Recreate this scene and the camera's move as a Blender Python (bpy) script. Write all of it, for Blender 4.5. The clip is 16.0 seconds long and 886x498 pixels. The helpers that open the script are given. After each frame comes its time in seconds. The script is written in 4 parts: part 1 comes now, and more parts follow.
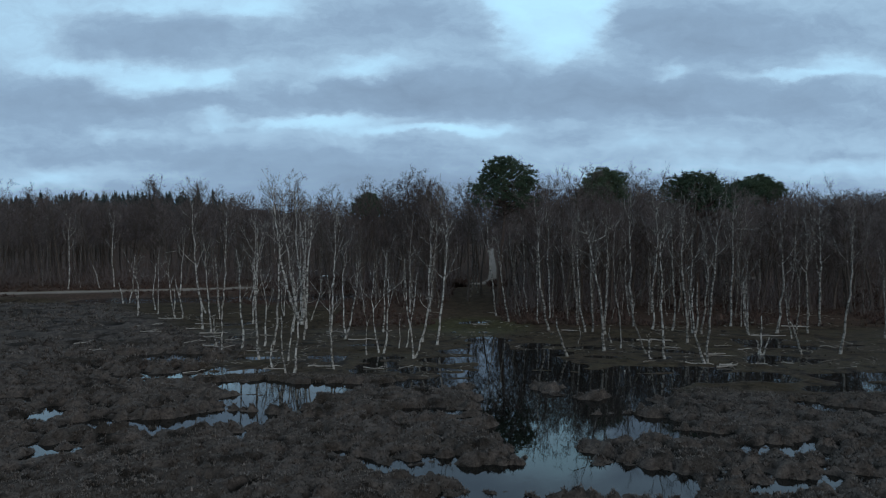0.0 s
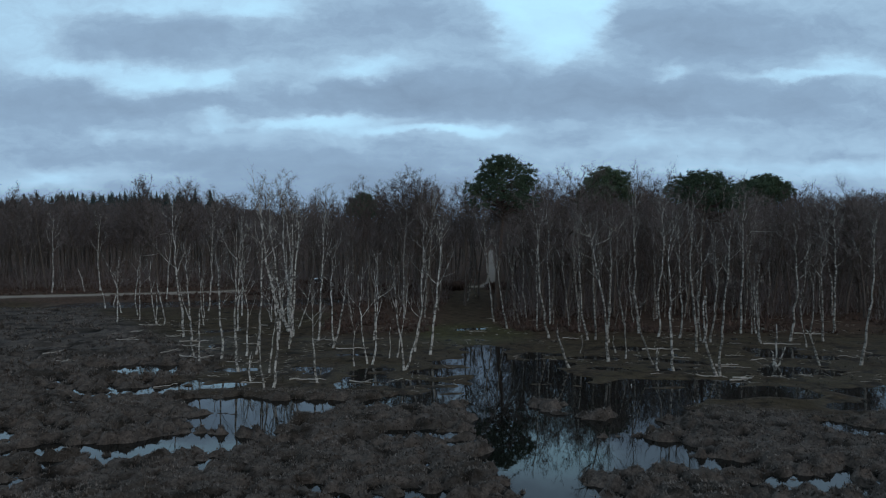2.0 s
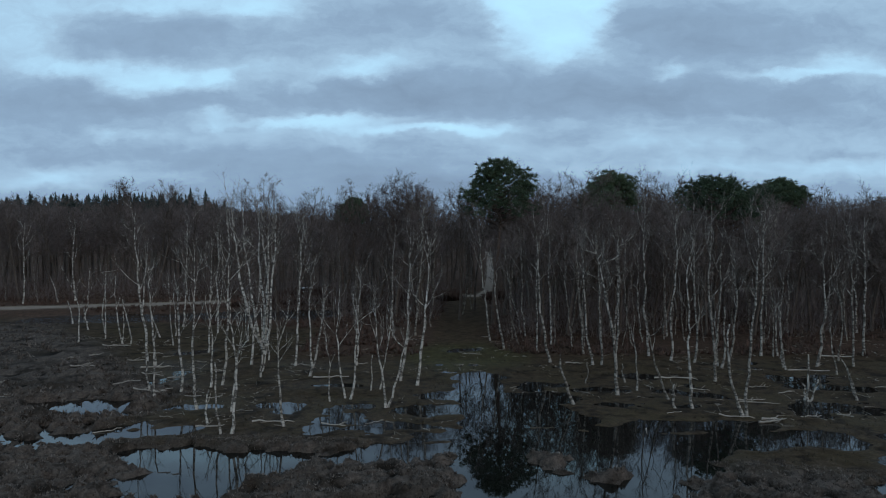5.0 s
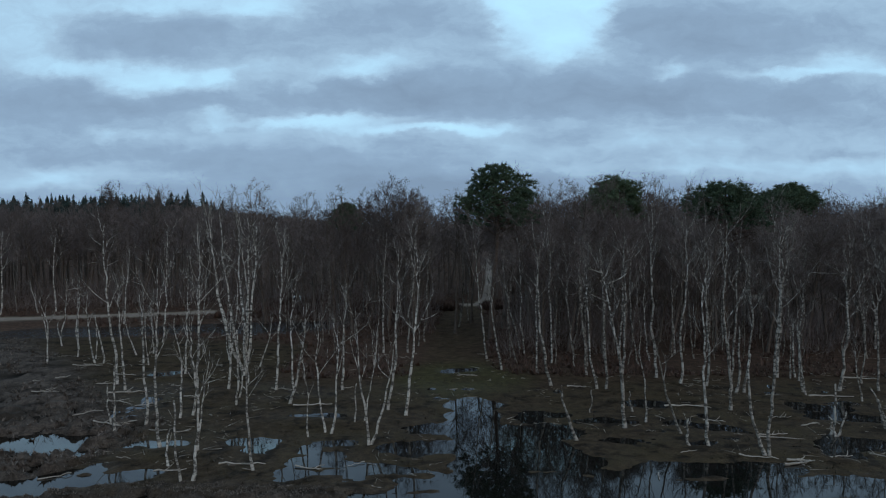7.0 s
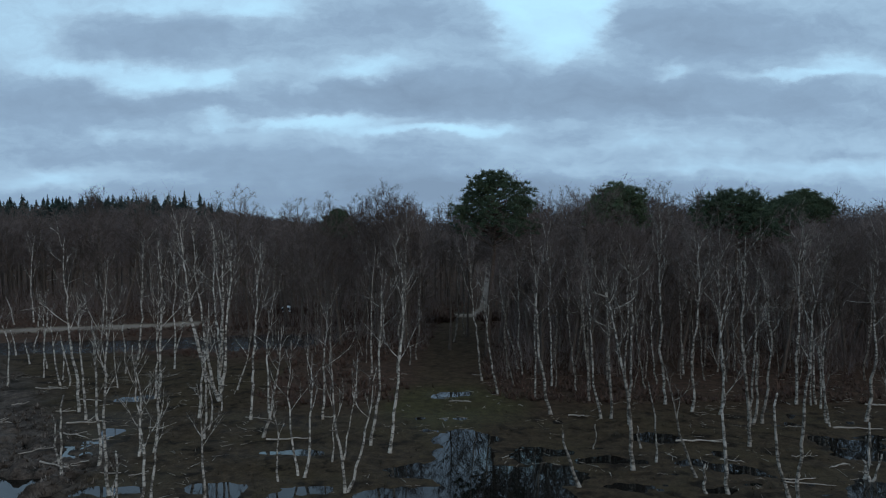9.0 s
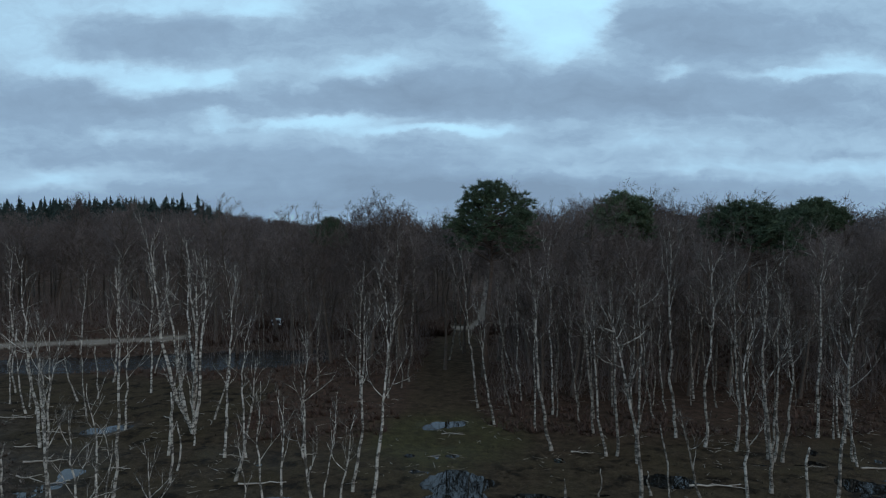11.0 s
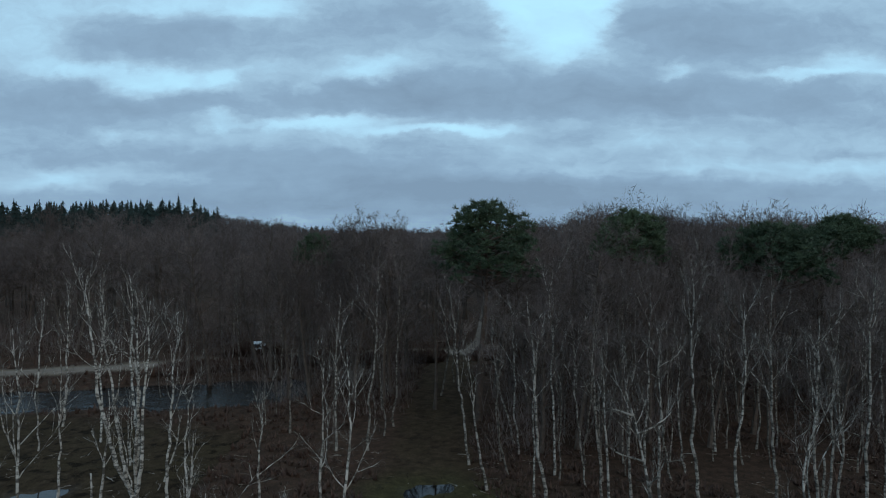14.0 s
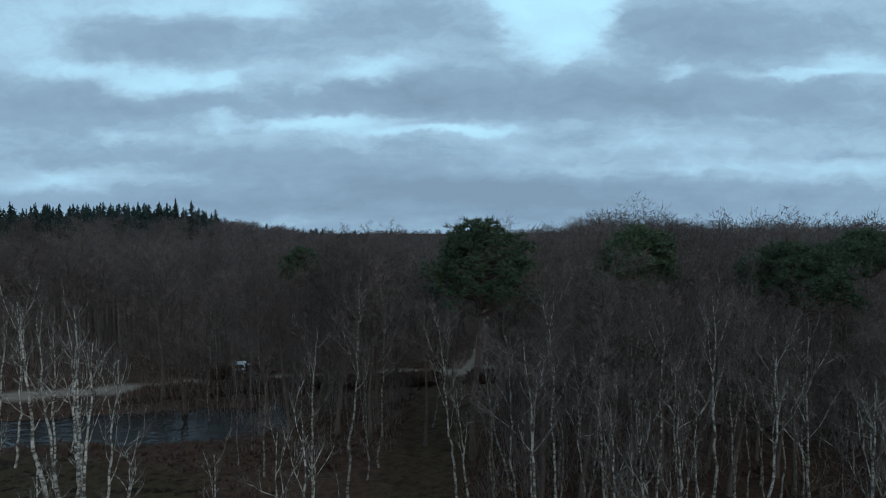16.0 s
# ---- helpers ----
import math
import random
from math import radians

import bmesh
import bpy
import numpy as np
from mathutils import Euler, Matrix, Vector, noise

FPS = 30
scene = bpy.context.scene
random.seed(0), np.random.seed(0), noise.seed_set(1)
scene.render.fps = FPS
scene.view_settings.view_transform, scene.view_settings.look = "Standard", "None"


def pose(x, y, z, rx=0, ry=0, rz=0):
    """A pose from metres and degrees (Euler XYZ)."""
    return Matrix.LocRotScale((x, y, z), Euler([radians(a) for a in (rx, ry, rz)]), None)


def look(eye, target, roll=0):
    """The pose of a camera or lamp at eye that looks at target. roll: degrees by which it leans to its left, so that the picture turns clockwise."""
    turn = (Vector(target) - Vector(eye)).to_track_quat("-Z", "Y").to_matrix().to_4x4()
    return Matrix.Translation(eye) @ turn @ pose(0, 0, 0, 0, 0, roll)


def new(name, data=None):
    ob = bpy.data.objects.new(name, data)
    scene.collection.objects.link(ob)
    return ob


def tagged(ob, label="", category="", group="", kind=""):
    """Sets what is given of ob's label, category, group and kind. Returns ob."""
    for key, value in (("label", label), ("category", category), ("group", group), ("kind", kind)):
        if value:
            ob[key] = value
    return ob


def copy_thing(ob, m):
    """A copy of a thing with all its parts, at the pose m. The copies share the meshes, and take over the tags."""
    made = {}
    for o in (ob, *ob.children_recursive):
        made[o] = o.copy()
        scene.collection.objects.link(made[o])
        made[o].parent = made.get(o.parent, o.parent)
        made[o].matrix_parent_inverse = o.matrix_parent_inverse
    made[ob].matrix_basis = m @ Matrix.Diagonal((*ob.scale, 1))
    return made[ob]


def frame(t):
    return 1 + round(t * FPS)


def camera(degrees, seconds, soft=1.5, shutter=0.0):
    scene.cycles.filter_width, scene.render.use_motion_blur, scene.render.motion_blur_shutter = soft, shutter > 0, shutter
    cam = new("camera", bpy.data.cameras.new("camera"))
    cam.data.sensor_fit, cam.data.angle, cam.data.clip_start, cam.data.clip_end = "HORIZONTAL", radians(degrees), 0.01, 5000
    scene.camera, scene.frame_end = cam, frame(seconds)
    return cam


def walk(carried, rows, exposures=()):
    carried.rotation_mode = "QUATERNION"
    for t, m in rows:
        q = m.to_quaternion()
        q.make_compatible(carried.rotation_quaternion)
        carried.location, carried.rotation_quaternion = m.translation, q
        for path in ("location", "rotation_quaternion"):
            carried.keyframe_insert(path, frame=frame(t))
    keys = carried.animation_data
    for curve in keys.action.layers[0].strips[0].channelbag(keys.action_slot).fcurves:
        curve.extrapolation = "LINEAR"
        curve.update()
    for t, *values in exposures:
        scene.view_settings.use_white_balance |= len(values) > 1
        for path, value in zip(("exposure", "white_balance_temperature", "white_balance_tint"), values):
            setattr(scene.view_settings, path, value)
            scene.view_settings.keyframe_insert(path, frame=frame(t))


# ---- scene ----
cam = camera(66.2, 16.0, soft=1.15)
METRES, EYE, TILT, LEAN, TURN = 36.25, 10.0, -1.6, 0.0, 0.0
ROWS = [
    (0.0, 0.0, 0.0, 0.0, 0.0, 0.0, -0.0),
    (0.5, 0.0037, 0.0237, 0.0001, 0.0, 0.01, 0.01),
    (1.0, 0.0072, 0.0481, 0.0014, -0.0, 0.03, 0.0),
    (1.5, 0.0107, 0.0732, 0.0036, -0.01, 0.04, 0.01),
    (2.0, 0.0146, 0.0987, 0.0066, -0.01, 0.05, 0.01),
    (2.5, 0.0183, 0.1249, 0.0108, -0.01, 0.05, -0.01),
    (3.0, 0.0221, 0.1513, 0.0165, -0.01, 0.06, -0.0),
    (5.5, 0.0417, 0.2928, 0.0523, -0.01, -0.04, 0.05),
    (6.0, 0.0463, 0.3211, 0.0605, 0.0, -0.04, 0.06),
    (6.5, 0.0503, 0.3492, 0.0687, -0.0, -0.05, 0.06),
    (7.0, 0.055, 0.3785, 0.0769, 0.01, -0.05, 0.09),
    (7.5, 0.0599, 0.4087, 0.0843, 0.03, -0.03, 0.08),
    (8.0, 0.0651, 0.4386, 0.0923, 0.03, -0.02, 0.05),
    (8.5, 0.0707, 0.4687, 0.1007, 0.06, -0.01, 0.08),
    (9.0, 0.0757, 0.4999, 0.1082, 0.06, 0.01, 0.05),
    (11.5, 0.0986, 0.6387, 0.1595, 0.19, -0.01, 0.1),
    (12.0, 0.1035, 0.6704, 0.1702, 0.22, -0.02, 0.1),
    (12.5, 0.1087, 0.7029, 0.181, 0.24, -0.01, 0.08),
    (13.0, 0.1134, 0.7368, 0.1919, 0.26, -0.0, 0.08),
    (13.5, 0.1191, 0.7705, 0.2033, 0.29, 0.0, 0.09),
    (14.0, 0.125, 0.8047, 0.2148, 0.33, 0.02, 0.09),
    (14.5, 0.1307, 0.8401, 0.2267, 0.36, 0.04, 0.06),
    (15.0, 0.1367, 0.8757, 0.2394, 0.4, 0.05, 0.12),
    (15.5, 0.1429, 0.9131, 0.2513, 0.43, 0.06, 0.14),
    (16.0, 0.149, 0.9494, 0.2636, 0.46, 0.06, 0.13),
]
walk(cam, [(t, pose(0, 0, EYE, TILT, LEAN, TURN) @ pose(METRES * x, METRES * y, METRES * z, 90 + pitch, roll, yaw)) for t, x, y, z, yaw, pitch, roll in ROWS],
     exposures=[(0, -1.0, 6500, 10), (8, -1.0, 6550, 10.5), (12, -1.0, 6500, 8), (16, -1.0, 6480, 5)])

# ---- light: a grey winter dusk under broken stratocumulus ----
SUN_ELEVATION, SUN_TURN = 24.0, 150.0   # degrees; the turn runs clockwise from ahead

sun = new("sun", bpy.data.lights.new("sun", "SUN"))
sun.data.energy, sun.data.angle, sun.data.color = 1.1, radians(30), (1.0, 0.87, 0.74)
_e, _a = radians(SUN_ELEVATION), radians(SUN_TURN)
sun.matrix_world = look((0, 0, 60), (-math.sin(_a) * math.cos(_e), -math.cos(_a) * math.cos(_e), 60 - math.sin(_e)))

# Cloud forms, as tangents to the side and upwards: centre, half width, half height, brightness.
BREAKS = [
    (0.159, 0.322, 0.071, 0.052, 0.55), (0.188, 0.270, 0.052, 0.020, 0.36), (0.231, 0.332, 0.025, 0.028, 0.28),
    (0.101, 0.313, 0.028, 0.037, 0.22), (0.336, 0.233, 0.030, 0.007, 0.26), (0.520, 0.226, 0.071, 0.007, 0.30),
    (0.591, 0.240, 0.042, 0.012, 0.26), (0.645, 0.229, 0.028, 0.007, 0.22), (0.051, 0.149, 0.062, 0.009, 0.20),
    (0.171, 0.160, 0.023, 0.007, 0.12), (0.595, 0.176, 0.037, 0.009, 0.12), (0.254, 0.132, 0.058, 0.012, 0.10),
    (0.512, 0.089, 0.183, 0.018, 0.10), (0.047, 0.334, 0.050, 0.020, 0.16), (0.454, 0.164, 0.050, 0.007, 0.10),
    (0.329, 0.089, 0.133, 0.013, 0.08),
]
WESTERN_BREAKS = [
    (-0.527, 0.240, 0.079, 0.012, 0.26), (-0.415, 0.218, 0.065, 0.018, 0.40), (-0.329, 0.222, 0.020, 0.015, 0.26),
    (-0.377, 0.333, 0.200, 0.018, 0.26), (-0.257, 0.317, 0.052, 0.013, 0.22), (-0.627, 0.288, 0.079, 0.038, 0.20),
    (-0.107, 0.243, 0.050, 0.015, 0.26), (-0.199, 0.212, 0.038, 0.008, 0.14), (-0.186, 0.162, 0.100, 0.010, 0.34),
    (-0.037, 0.148, 0.108, 0.007, 0.26), (-0.338, 0.162, 0.034, 0.011, 0.20), (-0.494, 0.139, 0.025, 0.008, 0.16),
    (-0.444, 0.139, 0.022, 0.007, 0.12), (-0.602, 0.079, 0.108, 0.014, 0.16), (-0.444, 0.020, 0.349, 0.010, 0.05),
    (-0.253, 0.014, 0.274, 0.009, 0.05),
]
BANKS = [
    (-0.344, 0.276, 0.104, 0.025, -0.16), (-0.136, 0.297, 0.100, 0.035, -0.16), (-0.577, 0.195, 0.112, 0.033, -0.20),
    (-0.377, 0.184, 0.096, 0.023, -0.22), (-0.120, 0.199, 0.125, 0.023, -0.24), (-0.485, 0.114, 0.175, 0.020, -0.14),
    (-0.136, 0.106, 0.200, 0.023, -0.18), (0.387, 0.290, 0.158, 0.043, -0.24), (0.620, 0.305, 0.058, 0.038, -0.10),
    (0.121, 0.205, 0.200, 0.030, -0.26), (0.470, 0.187, 0.200, 0.027, -0.18), (0.180, 0.134, 0.062, 0.011, -0.12),
    (0.579, 0.112, 0.062, 0.007, -0.12), (-0.186, 0.055, 0.330, 0.028, -0.28), (0.220, 0.050, 0.300, 0.028, -0.26), (0.100, 0.010, 0.500, 0.020, -0.16), (-0.560, 0.030, 0.200, 0.018, -0.10), (0.560, 0.040, 0.200, 0.020, -0.10),
    (-0.502, 0.280, 0.050, 0.033, -0.08),
]



def wire(tree, kind, *sources):
    """A node with its inputs set from values or sockets."""
    return fed(tree, tree.nodes.new(kind), *sources)


def fed(tree, n, *sources):
    for slot, s in enumerate(sources):
        if s is None:
            continue
        if isinstance(s, bpy.types.NodeSocket):
            tree.links.new(s, n.inputs[slot])
        else:
            n.inputs[slot].default_value = s
    return n


def calc(tree, op, *sources, clamp=False):
    n = tree.nodes.new("ShaderNodeMath")
    n.operation, n.use_clamp = op, clamp
    return fed(tree, n, *sources).outputs[0]


def vcalc(tree, op, *sources):
    n = tree.nodes.new("ShaderNodeVectorMath")
    n.operation = op
    fed(tree, n, *sources)
    return n.outputs["Value"] if op in ("LENGTH", "DOT_PRODUCT") else n.outputs[0]


def fractal(tree, vector, scale, detail=5.0, rough=0.55):
    n = wire(tree, "ShaderNodeTexNoise", vector)
    n.inputs["Scale"].default_value, n.inputs["Detail"].default_value, n.inputs["Roughness"].default_value = scale, detail, rough
    return n


def ramp(tree, fac, stops):
    n = wire(tree, "ShaderNodeValToRGB", fac)
    el = n.color_ramp.elements
    while len(el) < len(stops):
        el.new(0.5)
    for e, (at, colour) in zip(el, stops):
        e.position, e.color = at, (*colour, 1)
    return n.outputs[0]


def mixed(tree, fac, a, b):
    n = tree.nodes.new("ShaderNodeMix")
    n.data_type = "RGBA"
    for slot, s in ((0, fac), (6, a), (7, b)):
        if isinstance(s, bpy.types.NodeSocket):
            tree.links.new(s, n.inputs[slot])
        else:
            n.inputs[slot].default_value = s if slot == 0 else (*s, 1)
    return n.outputs[2]


def make_sky():
    world = bpy.data.worlds.new("winter_sky")
    scene.world = world
    world.use_nodes = True
    t = world.node_tree
    t.nodes.clear()
    way = wire(t, "ShaderNodeTexCoord").outputs["Generated"]
    sep = wire(t, "ShaderNodeSeparateXYZ", way)
    x, y, z = sep.outputs
    depth = calc(t, "MAXIMUM", y, 0.08)
    u, v = calc(t, "DIVIDE", x, depth), calc(t, "DIVIDE", z, depth)
    flat = wire(t, "ShaderNodeCombineXYZ", u, v, 0.0).outputs[0]
    # ragged edges: the forms are bent by two scales of noise, stretched along the horizon
    bend = fractal(t, vcalc(t, "MULTIPLY", flat, (9.0, 17.0, 1)), 1.0, 9.0, 0.62).outputs["Color"]
    bend = vcalc(t, "MULTIPLY", vcalc(t, "SUBTRACT", bend, (0.5, 0.5, 0.5)), (0.125, 0.060, 0))
    p = vcalc(t, "ADD", flat, bend)
    total = 0.0
    for cu, cv, ru, rv, gain in BREAKS + WESTERN_BREAKS + BANKS:
        q = vcalc(t, "MULTIPLY", vcalc(t, "SUBTRACT", p, (cu, cv, 0)), (1 / ru, 1 / rv, 0))
        fall = calc(t, "EXPONENT", calc(t, "MULTIPLY", calc(t, "POWER", vcalc(t, "DOT_PRODUCT", q, q), 1.5), -0.7))
        total = calc(t, "MULTIPLY_ADD", fall, gain, total)
    ahead = wire(t, "ShaderNodeMapRange", y, 0.1, 0.4, 0.0, 1.0).outputs[0]
    total = calc(t, "MULTIPLY", total, calc(t, "MULTIPLY", ahead, 0.86))
    # the cloud deck itself, seen in perspective overhead and all round
    lift = calc(t, "ADD", calc(t, "ABSOLUTE", z), 0.16)
    deck = wire(t, "ShaderNodeCombineXYZ", calc(t, "DIVIDE", x, lift), calc(t, "DIVIDE", calc(t, "MULTIPLY", y, 1.6), lift), 3.7).outputs[0]
    broad = fractal(t, deck, 0.8, 7.0, 0.58).outputs[0]
    fine = fractal(t, vcalc(t, "ADD", vcalc(t, "MULTIPLY", p, (8.0, 24.0, 1)), (3.1, 7.7, 0.4)), 1.0, 8.0, 0.62).outputs[0]
    b = calc(t, "ADD", calc(t, "MULTIPLY_ADD", broad, 0.45, 0.19), calc(t, "MULTIPLY_ADD", fine, 0.34, -0.17))
    b = calc(t, "ADD", b, total)
    # small puffs break up the edges of the gaps
    puff = fractal(t, vcalc(t, "ADD", vcalc(t, "MULTIPLY", p, (26.0, 46.0, 1)), (9.3, 1.7, 2.0)), 1.0, 6.0, 0.6).outputs[0]
    b = calc(t, "ADD", b, calc(t, "MULTIPLY_ADD", puff, 0.26, -0.13))
    cloud = ramp(t, b, [(0.05, (0.172, 0.242, 0.345)), (0.30, (0.215, 0.306, 0.430)), (0.47, (0.285, 0.407, 0.545)),
                        (0.64, (0.35, 0.53, 0.695)), (0.90, (0.43, 0.70, 0.88))])
    blue = t.nodes.new("ShaderNodeTexSky")
    blue.sky_type, blue.sun_disc = "NISHITA", False
    blue.sun_elevation, blue.sun_rotation = radians(SUN_ELEVATION), radians(SUN_TURN)
    clear = vcalc(t, "MULTIPLY", blue.outputs[0], (0.045, 0.050, 0.052))
    gap = wire(t, "ShaderNodeMapRange", b, 0.66, 1.1, 0.0, 0.2).outputs[0]
    colour = mixed(t, gap, cloud, clear)
    # the sheet is scaled so that the Background keeps a low strength
    shine = wire(t, "ShaderNodeBackground", vcalc(t, "MULTIPLY", colour, (25.3, 26.6, 26.6)), 0.1)
    out = wire(t, "ShaderNodeOutputWorld", shine.outputs[0])
    return world


make_sky()


# ---- materials ----
def surface(name, dark, light, scale=4.0, rough=0.85, bump=0.3, fine=24.0, spread=0.0, stretch=(1, 1, 1), specular=0.3, grainy=None):
    """A two-toned natural surface: broad patches, fine grain and relief. spread varies it from object to object, grainy from piece to piece."""
    m = bpy.data.materials.new(name)
    m.use_nodes = True
    t = m.node_tree
    bsdf = t.nodes["Principled BSDF"]
    at = wire(t, "ShaderNodeTexCoord").outputs["Object"]
    at = vcalc(t, "MULTIPLY", at, stretch)
    a, g = fractal(t, at, scale).outputs[0], fractal(t, at, fine, 4.0).outputs[0]
    f = calc(t, "ADD", calc(t, "MULTIPLY_ADD", a, 1.3, -0.4), calc(t, "MULTIPLY_ADD", g, 0.8, -0.4))
    if spread:
        r = wire(t, "ShaderNodeObjectInfo").outputs["Random"]
        f = calc(t, "ADD", f, calc(t, "MULTIPLY_ADD", r, spread, -spread / 2))
        i = wire(t, "ShaderNodeNewGeometry").outputs["Random Per Island"]
        grainy = spread if grainy is None else grainy
        f = calc(t, "ADD", f, calc(t, "MULTIPLY_ADD", i, grainy, -grainy / 2))
    t.links.new(mixed(t, calc(t, "ADD", f, 0.0, clamp=True), dark, light), bsdf.inputs["Base Color"])
    bsdf.inputs["Roughness"].default_value = rough
    bsdf.inputs["Specular IOR Level"].default_value = specular
    if bump:
        n = wire(t, "ShaderNodeBump")
        n.inputs["Strength"].default_value, n.inputs["Distance"].default_value = bump, 0.02
        t.links.new(g, n.inputs["Height"])
        t.links.new(n.outputs[0], bsdf.inputs["Normal"])
    return m


def twiggy(m, share):
    """Fine twigs: part of the light passes between and round them."""
    t = m.node_tree
    bsdf = t.nodes["Principled BSDF"]
    thin = t.nodes.new("ShaderNodeBsdfTranslucent")
    t.links.new(bsdf.inputs["Base Color"].links[0].from_socket, thin.inputs["Color"])
    mix = wire(t, "ShaderNodeMixShader", share, bsdf.outputs[0], thin.outputs[0])
    t.links.new(mix.outputs[0], t.nodes["Material Output"].inputs["Surface"])
    return m


def birch_bark(name, pale, grey, black):
    """White peeling bark with dark cross marks and greyed patches."""
    m = bpy.data.materials.new(name)
    m.use_nodes = True
    t = m.node_tree
    bsdf = t.nodes["Principled BSDF"]
    at = wire(t, "ShaderNodeTexCoord").outputs["Object"]
    bands = fractal(t, vcalc(t, "MULTIPLY", at, (2.2, 2.2, 4.6)), 1.0, 5.0, 0.68).outputs[0]
    patch = fractal(t, at, 1.1, 4.0).outputs[0]
    c = mixed(t, wire(t, "ShaderNodeMapRange", patch, 0.38, 0.62, 0.0, 0.9).outputs[0], pale, grey)
    own = wire(t, "ShaderNodeMapRange", wire(t, "ShaderNodeObjectInfo").outputs["Random"], 0.0, 1.0, 0.0, 0.75).outputs[0]
    c = mixed(t, own, c, grey)
    mark = wire(t, "ShaderNodeMapRange", bands, 0.46, 0.55, 0.0, 0.92).outputs[0]
    t.links.new(mixed(t, mark, c, black), bsdf.inputs["Base Color"])
    bsdf.inputs["Roughness"].default_value = 0.75
    bsdf.inputs["Specular IOR Level"].default_value = 0.25
    n = wire(t, "ShaderNodeBump")
    n.inputs["Strength"].default_value, n.inputs["Distance"].default_value = 0.4, 0.02
    t.links.new(bands, n.inputs["Height"])
    t.links.new(n.outputs[0], bsdf.inputs["Normal"])
    return m


def water_surface(name, ruffle, grain):
    """Peaty water; ruffle is the height of its ripples."""
    m = bpy.data.materials.new(name)
    m.use_nodes = True
    t = m.node_tree
    bsdf = t.nodes["Principled BSDF"]
    bsdf.inputs["Base Color"].default_value = (0.006, 0.006, 0.005, 1)
    bsdf.inputs["Roughness"].default_value = 0.0
    bsdf.inputs["IOR"].default_value = 1.36
    at = wire(t, "ShaderNodeTexCoord").outputs["Object"]
    n = wire(t, "ShaderNodeBump")
    n.inputs["Strength"].default_value, n.inputs["Distance"].default_value = 1.0, ruffle
    t.links.new(fractal(t, at, grain, 3.0).outputs[0], n.inputs["Height"])
    t.links.new(n.outputs[0], bsdf.inputs["Normal"])
    return m


def bog_ground():
    """Heath turf, mud, moss, leaf litter and sand, by the zones stored on the sheet."""
    m = bpy.data.materials.new("bog_ground")
    m.use_nodes = True
    t = m.node_tree
    bsdf = t.nodes["Principled BSDF"]
    at = wire(t, "ShaderNodeTexCoord").outputs["Object"]
    n1, n2, n3 = (fractal(t, at, s, 6.0, 0.6).outputs[0] for s in (0.25, 1.7, 11.0))

    def zone(name):
        n = t.nodes.new("ShaderNodeAttribute")
        n.attribute_name = name
        return n.outputs["Fac"]

    def blotch(n, lo, hi):
        return wire(t, "ShaderNodeMapRange", n, lo, hi, 0.0, 1.0).outputs[0]

    mud = mixed(t, blotch(n2, 0.35, 0.65), (0.029, 0.019, 0.011), (0.070, 0.047, 0.028))
    mud = mixed(t, blotch(n1, 0.45, 0.7), mud, (0.056, 0.040, 0.021))
    n4 = fractal(t, at, 0.7, 7.0, 0.65).outputs[0]
    mud = mixed(t, blotch(n4, 0.52, 0.62), mud, (0.015, 0.010, 0.006))
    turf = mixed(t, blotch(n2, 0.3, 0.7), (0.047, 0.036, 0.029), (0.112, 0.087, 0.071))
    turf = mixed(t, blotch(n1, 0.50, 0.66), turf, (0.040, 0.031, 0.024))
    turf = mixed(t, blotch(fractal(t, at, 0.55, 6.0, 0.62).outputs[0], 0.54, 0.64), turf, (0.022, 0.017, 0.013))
    # Hollows between tussocks: bare peat, plus shade put into the turf colour.
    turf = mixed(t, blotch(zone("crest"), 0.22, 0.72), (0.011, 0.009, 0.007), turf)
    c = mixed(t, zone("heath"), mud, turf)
    litter = mixed(t, blotch(n2, 0.35, 0.65), (0.042, 0.027, 0.019), (0.085, 0.049, 0.033))
    c = mixed(t, zone("litter"), c, litter)
    moss = mixed(t, blotch(n2, 0.35, 0.65), (0.040, 0.034, 0.017), (0.070, 0.058, 0.026))
    c = mixed(t, calc(t, "MULTIPLY", zone("moss"), blotch(n1, 0.2, 0.5)), c, moss)
    c = mixed(t, zone("sand"), c, (0.27, 0.215, 0.165))
    shade = wire(t, "ShaderNodeMapRange", n3, 0.28, 0.72, 0.45, 1.5).outputs[0]
    t.links.new(vcalc(t, "MULTIPLY", c, wire(t, "ShaderNodeCombineXYZ", shade, shade, shade).outputs[0]), bsdf.inputs["Base Color"])
    wet = zone("wet")
    t.links.new(calc(t, "MULTIPLY_ADD", wet, -0.35, 0.95), bsdf.inputs["Roughness"])
    bsdf.inputs["Specular IOR Level"].default_value = 0.05
    b = wire(t, "ShaderNodeBump")
    b.inputs["Strength"].default_value, b.inputs["Distance"].default_value = 0.5, 0.05
    t.links.new(n3, b.inputs["Height"])
    t.links.new(b.outputs[0], bsdf.inputs["Normal"])
    return m


WATER = water_surface("still_bog_water", 0.0012, 1.5)
RUFFLED = water_surface("ruffled_pond_water", 0.14, 0.9)
GROUND = bog_ground()
SAND = surface("sandy_gravel", (0.17, 0.13, 0.10), (0.31, 0.24, 0.185), 1.2, 0.95, 0.4, 30.0)
BIRCH = birch_bark("birch_bark", (0.72, 0.66, 0.58), (0.38, 0.335, 0.285), (0.05, 0.042, 0.034))
BIRCH_GREY = birch_bark("greyed_birch_bark", (0.54, 0.49, 0.43), (0.22, 0.192, 0.16), (0.045, 0.038, 0.03))
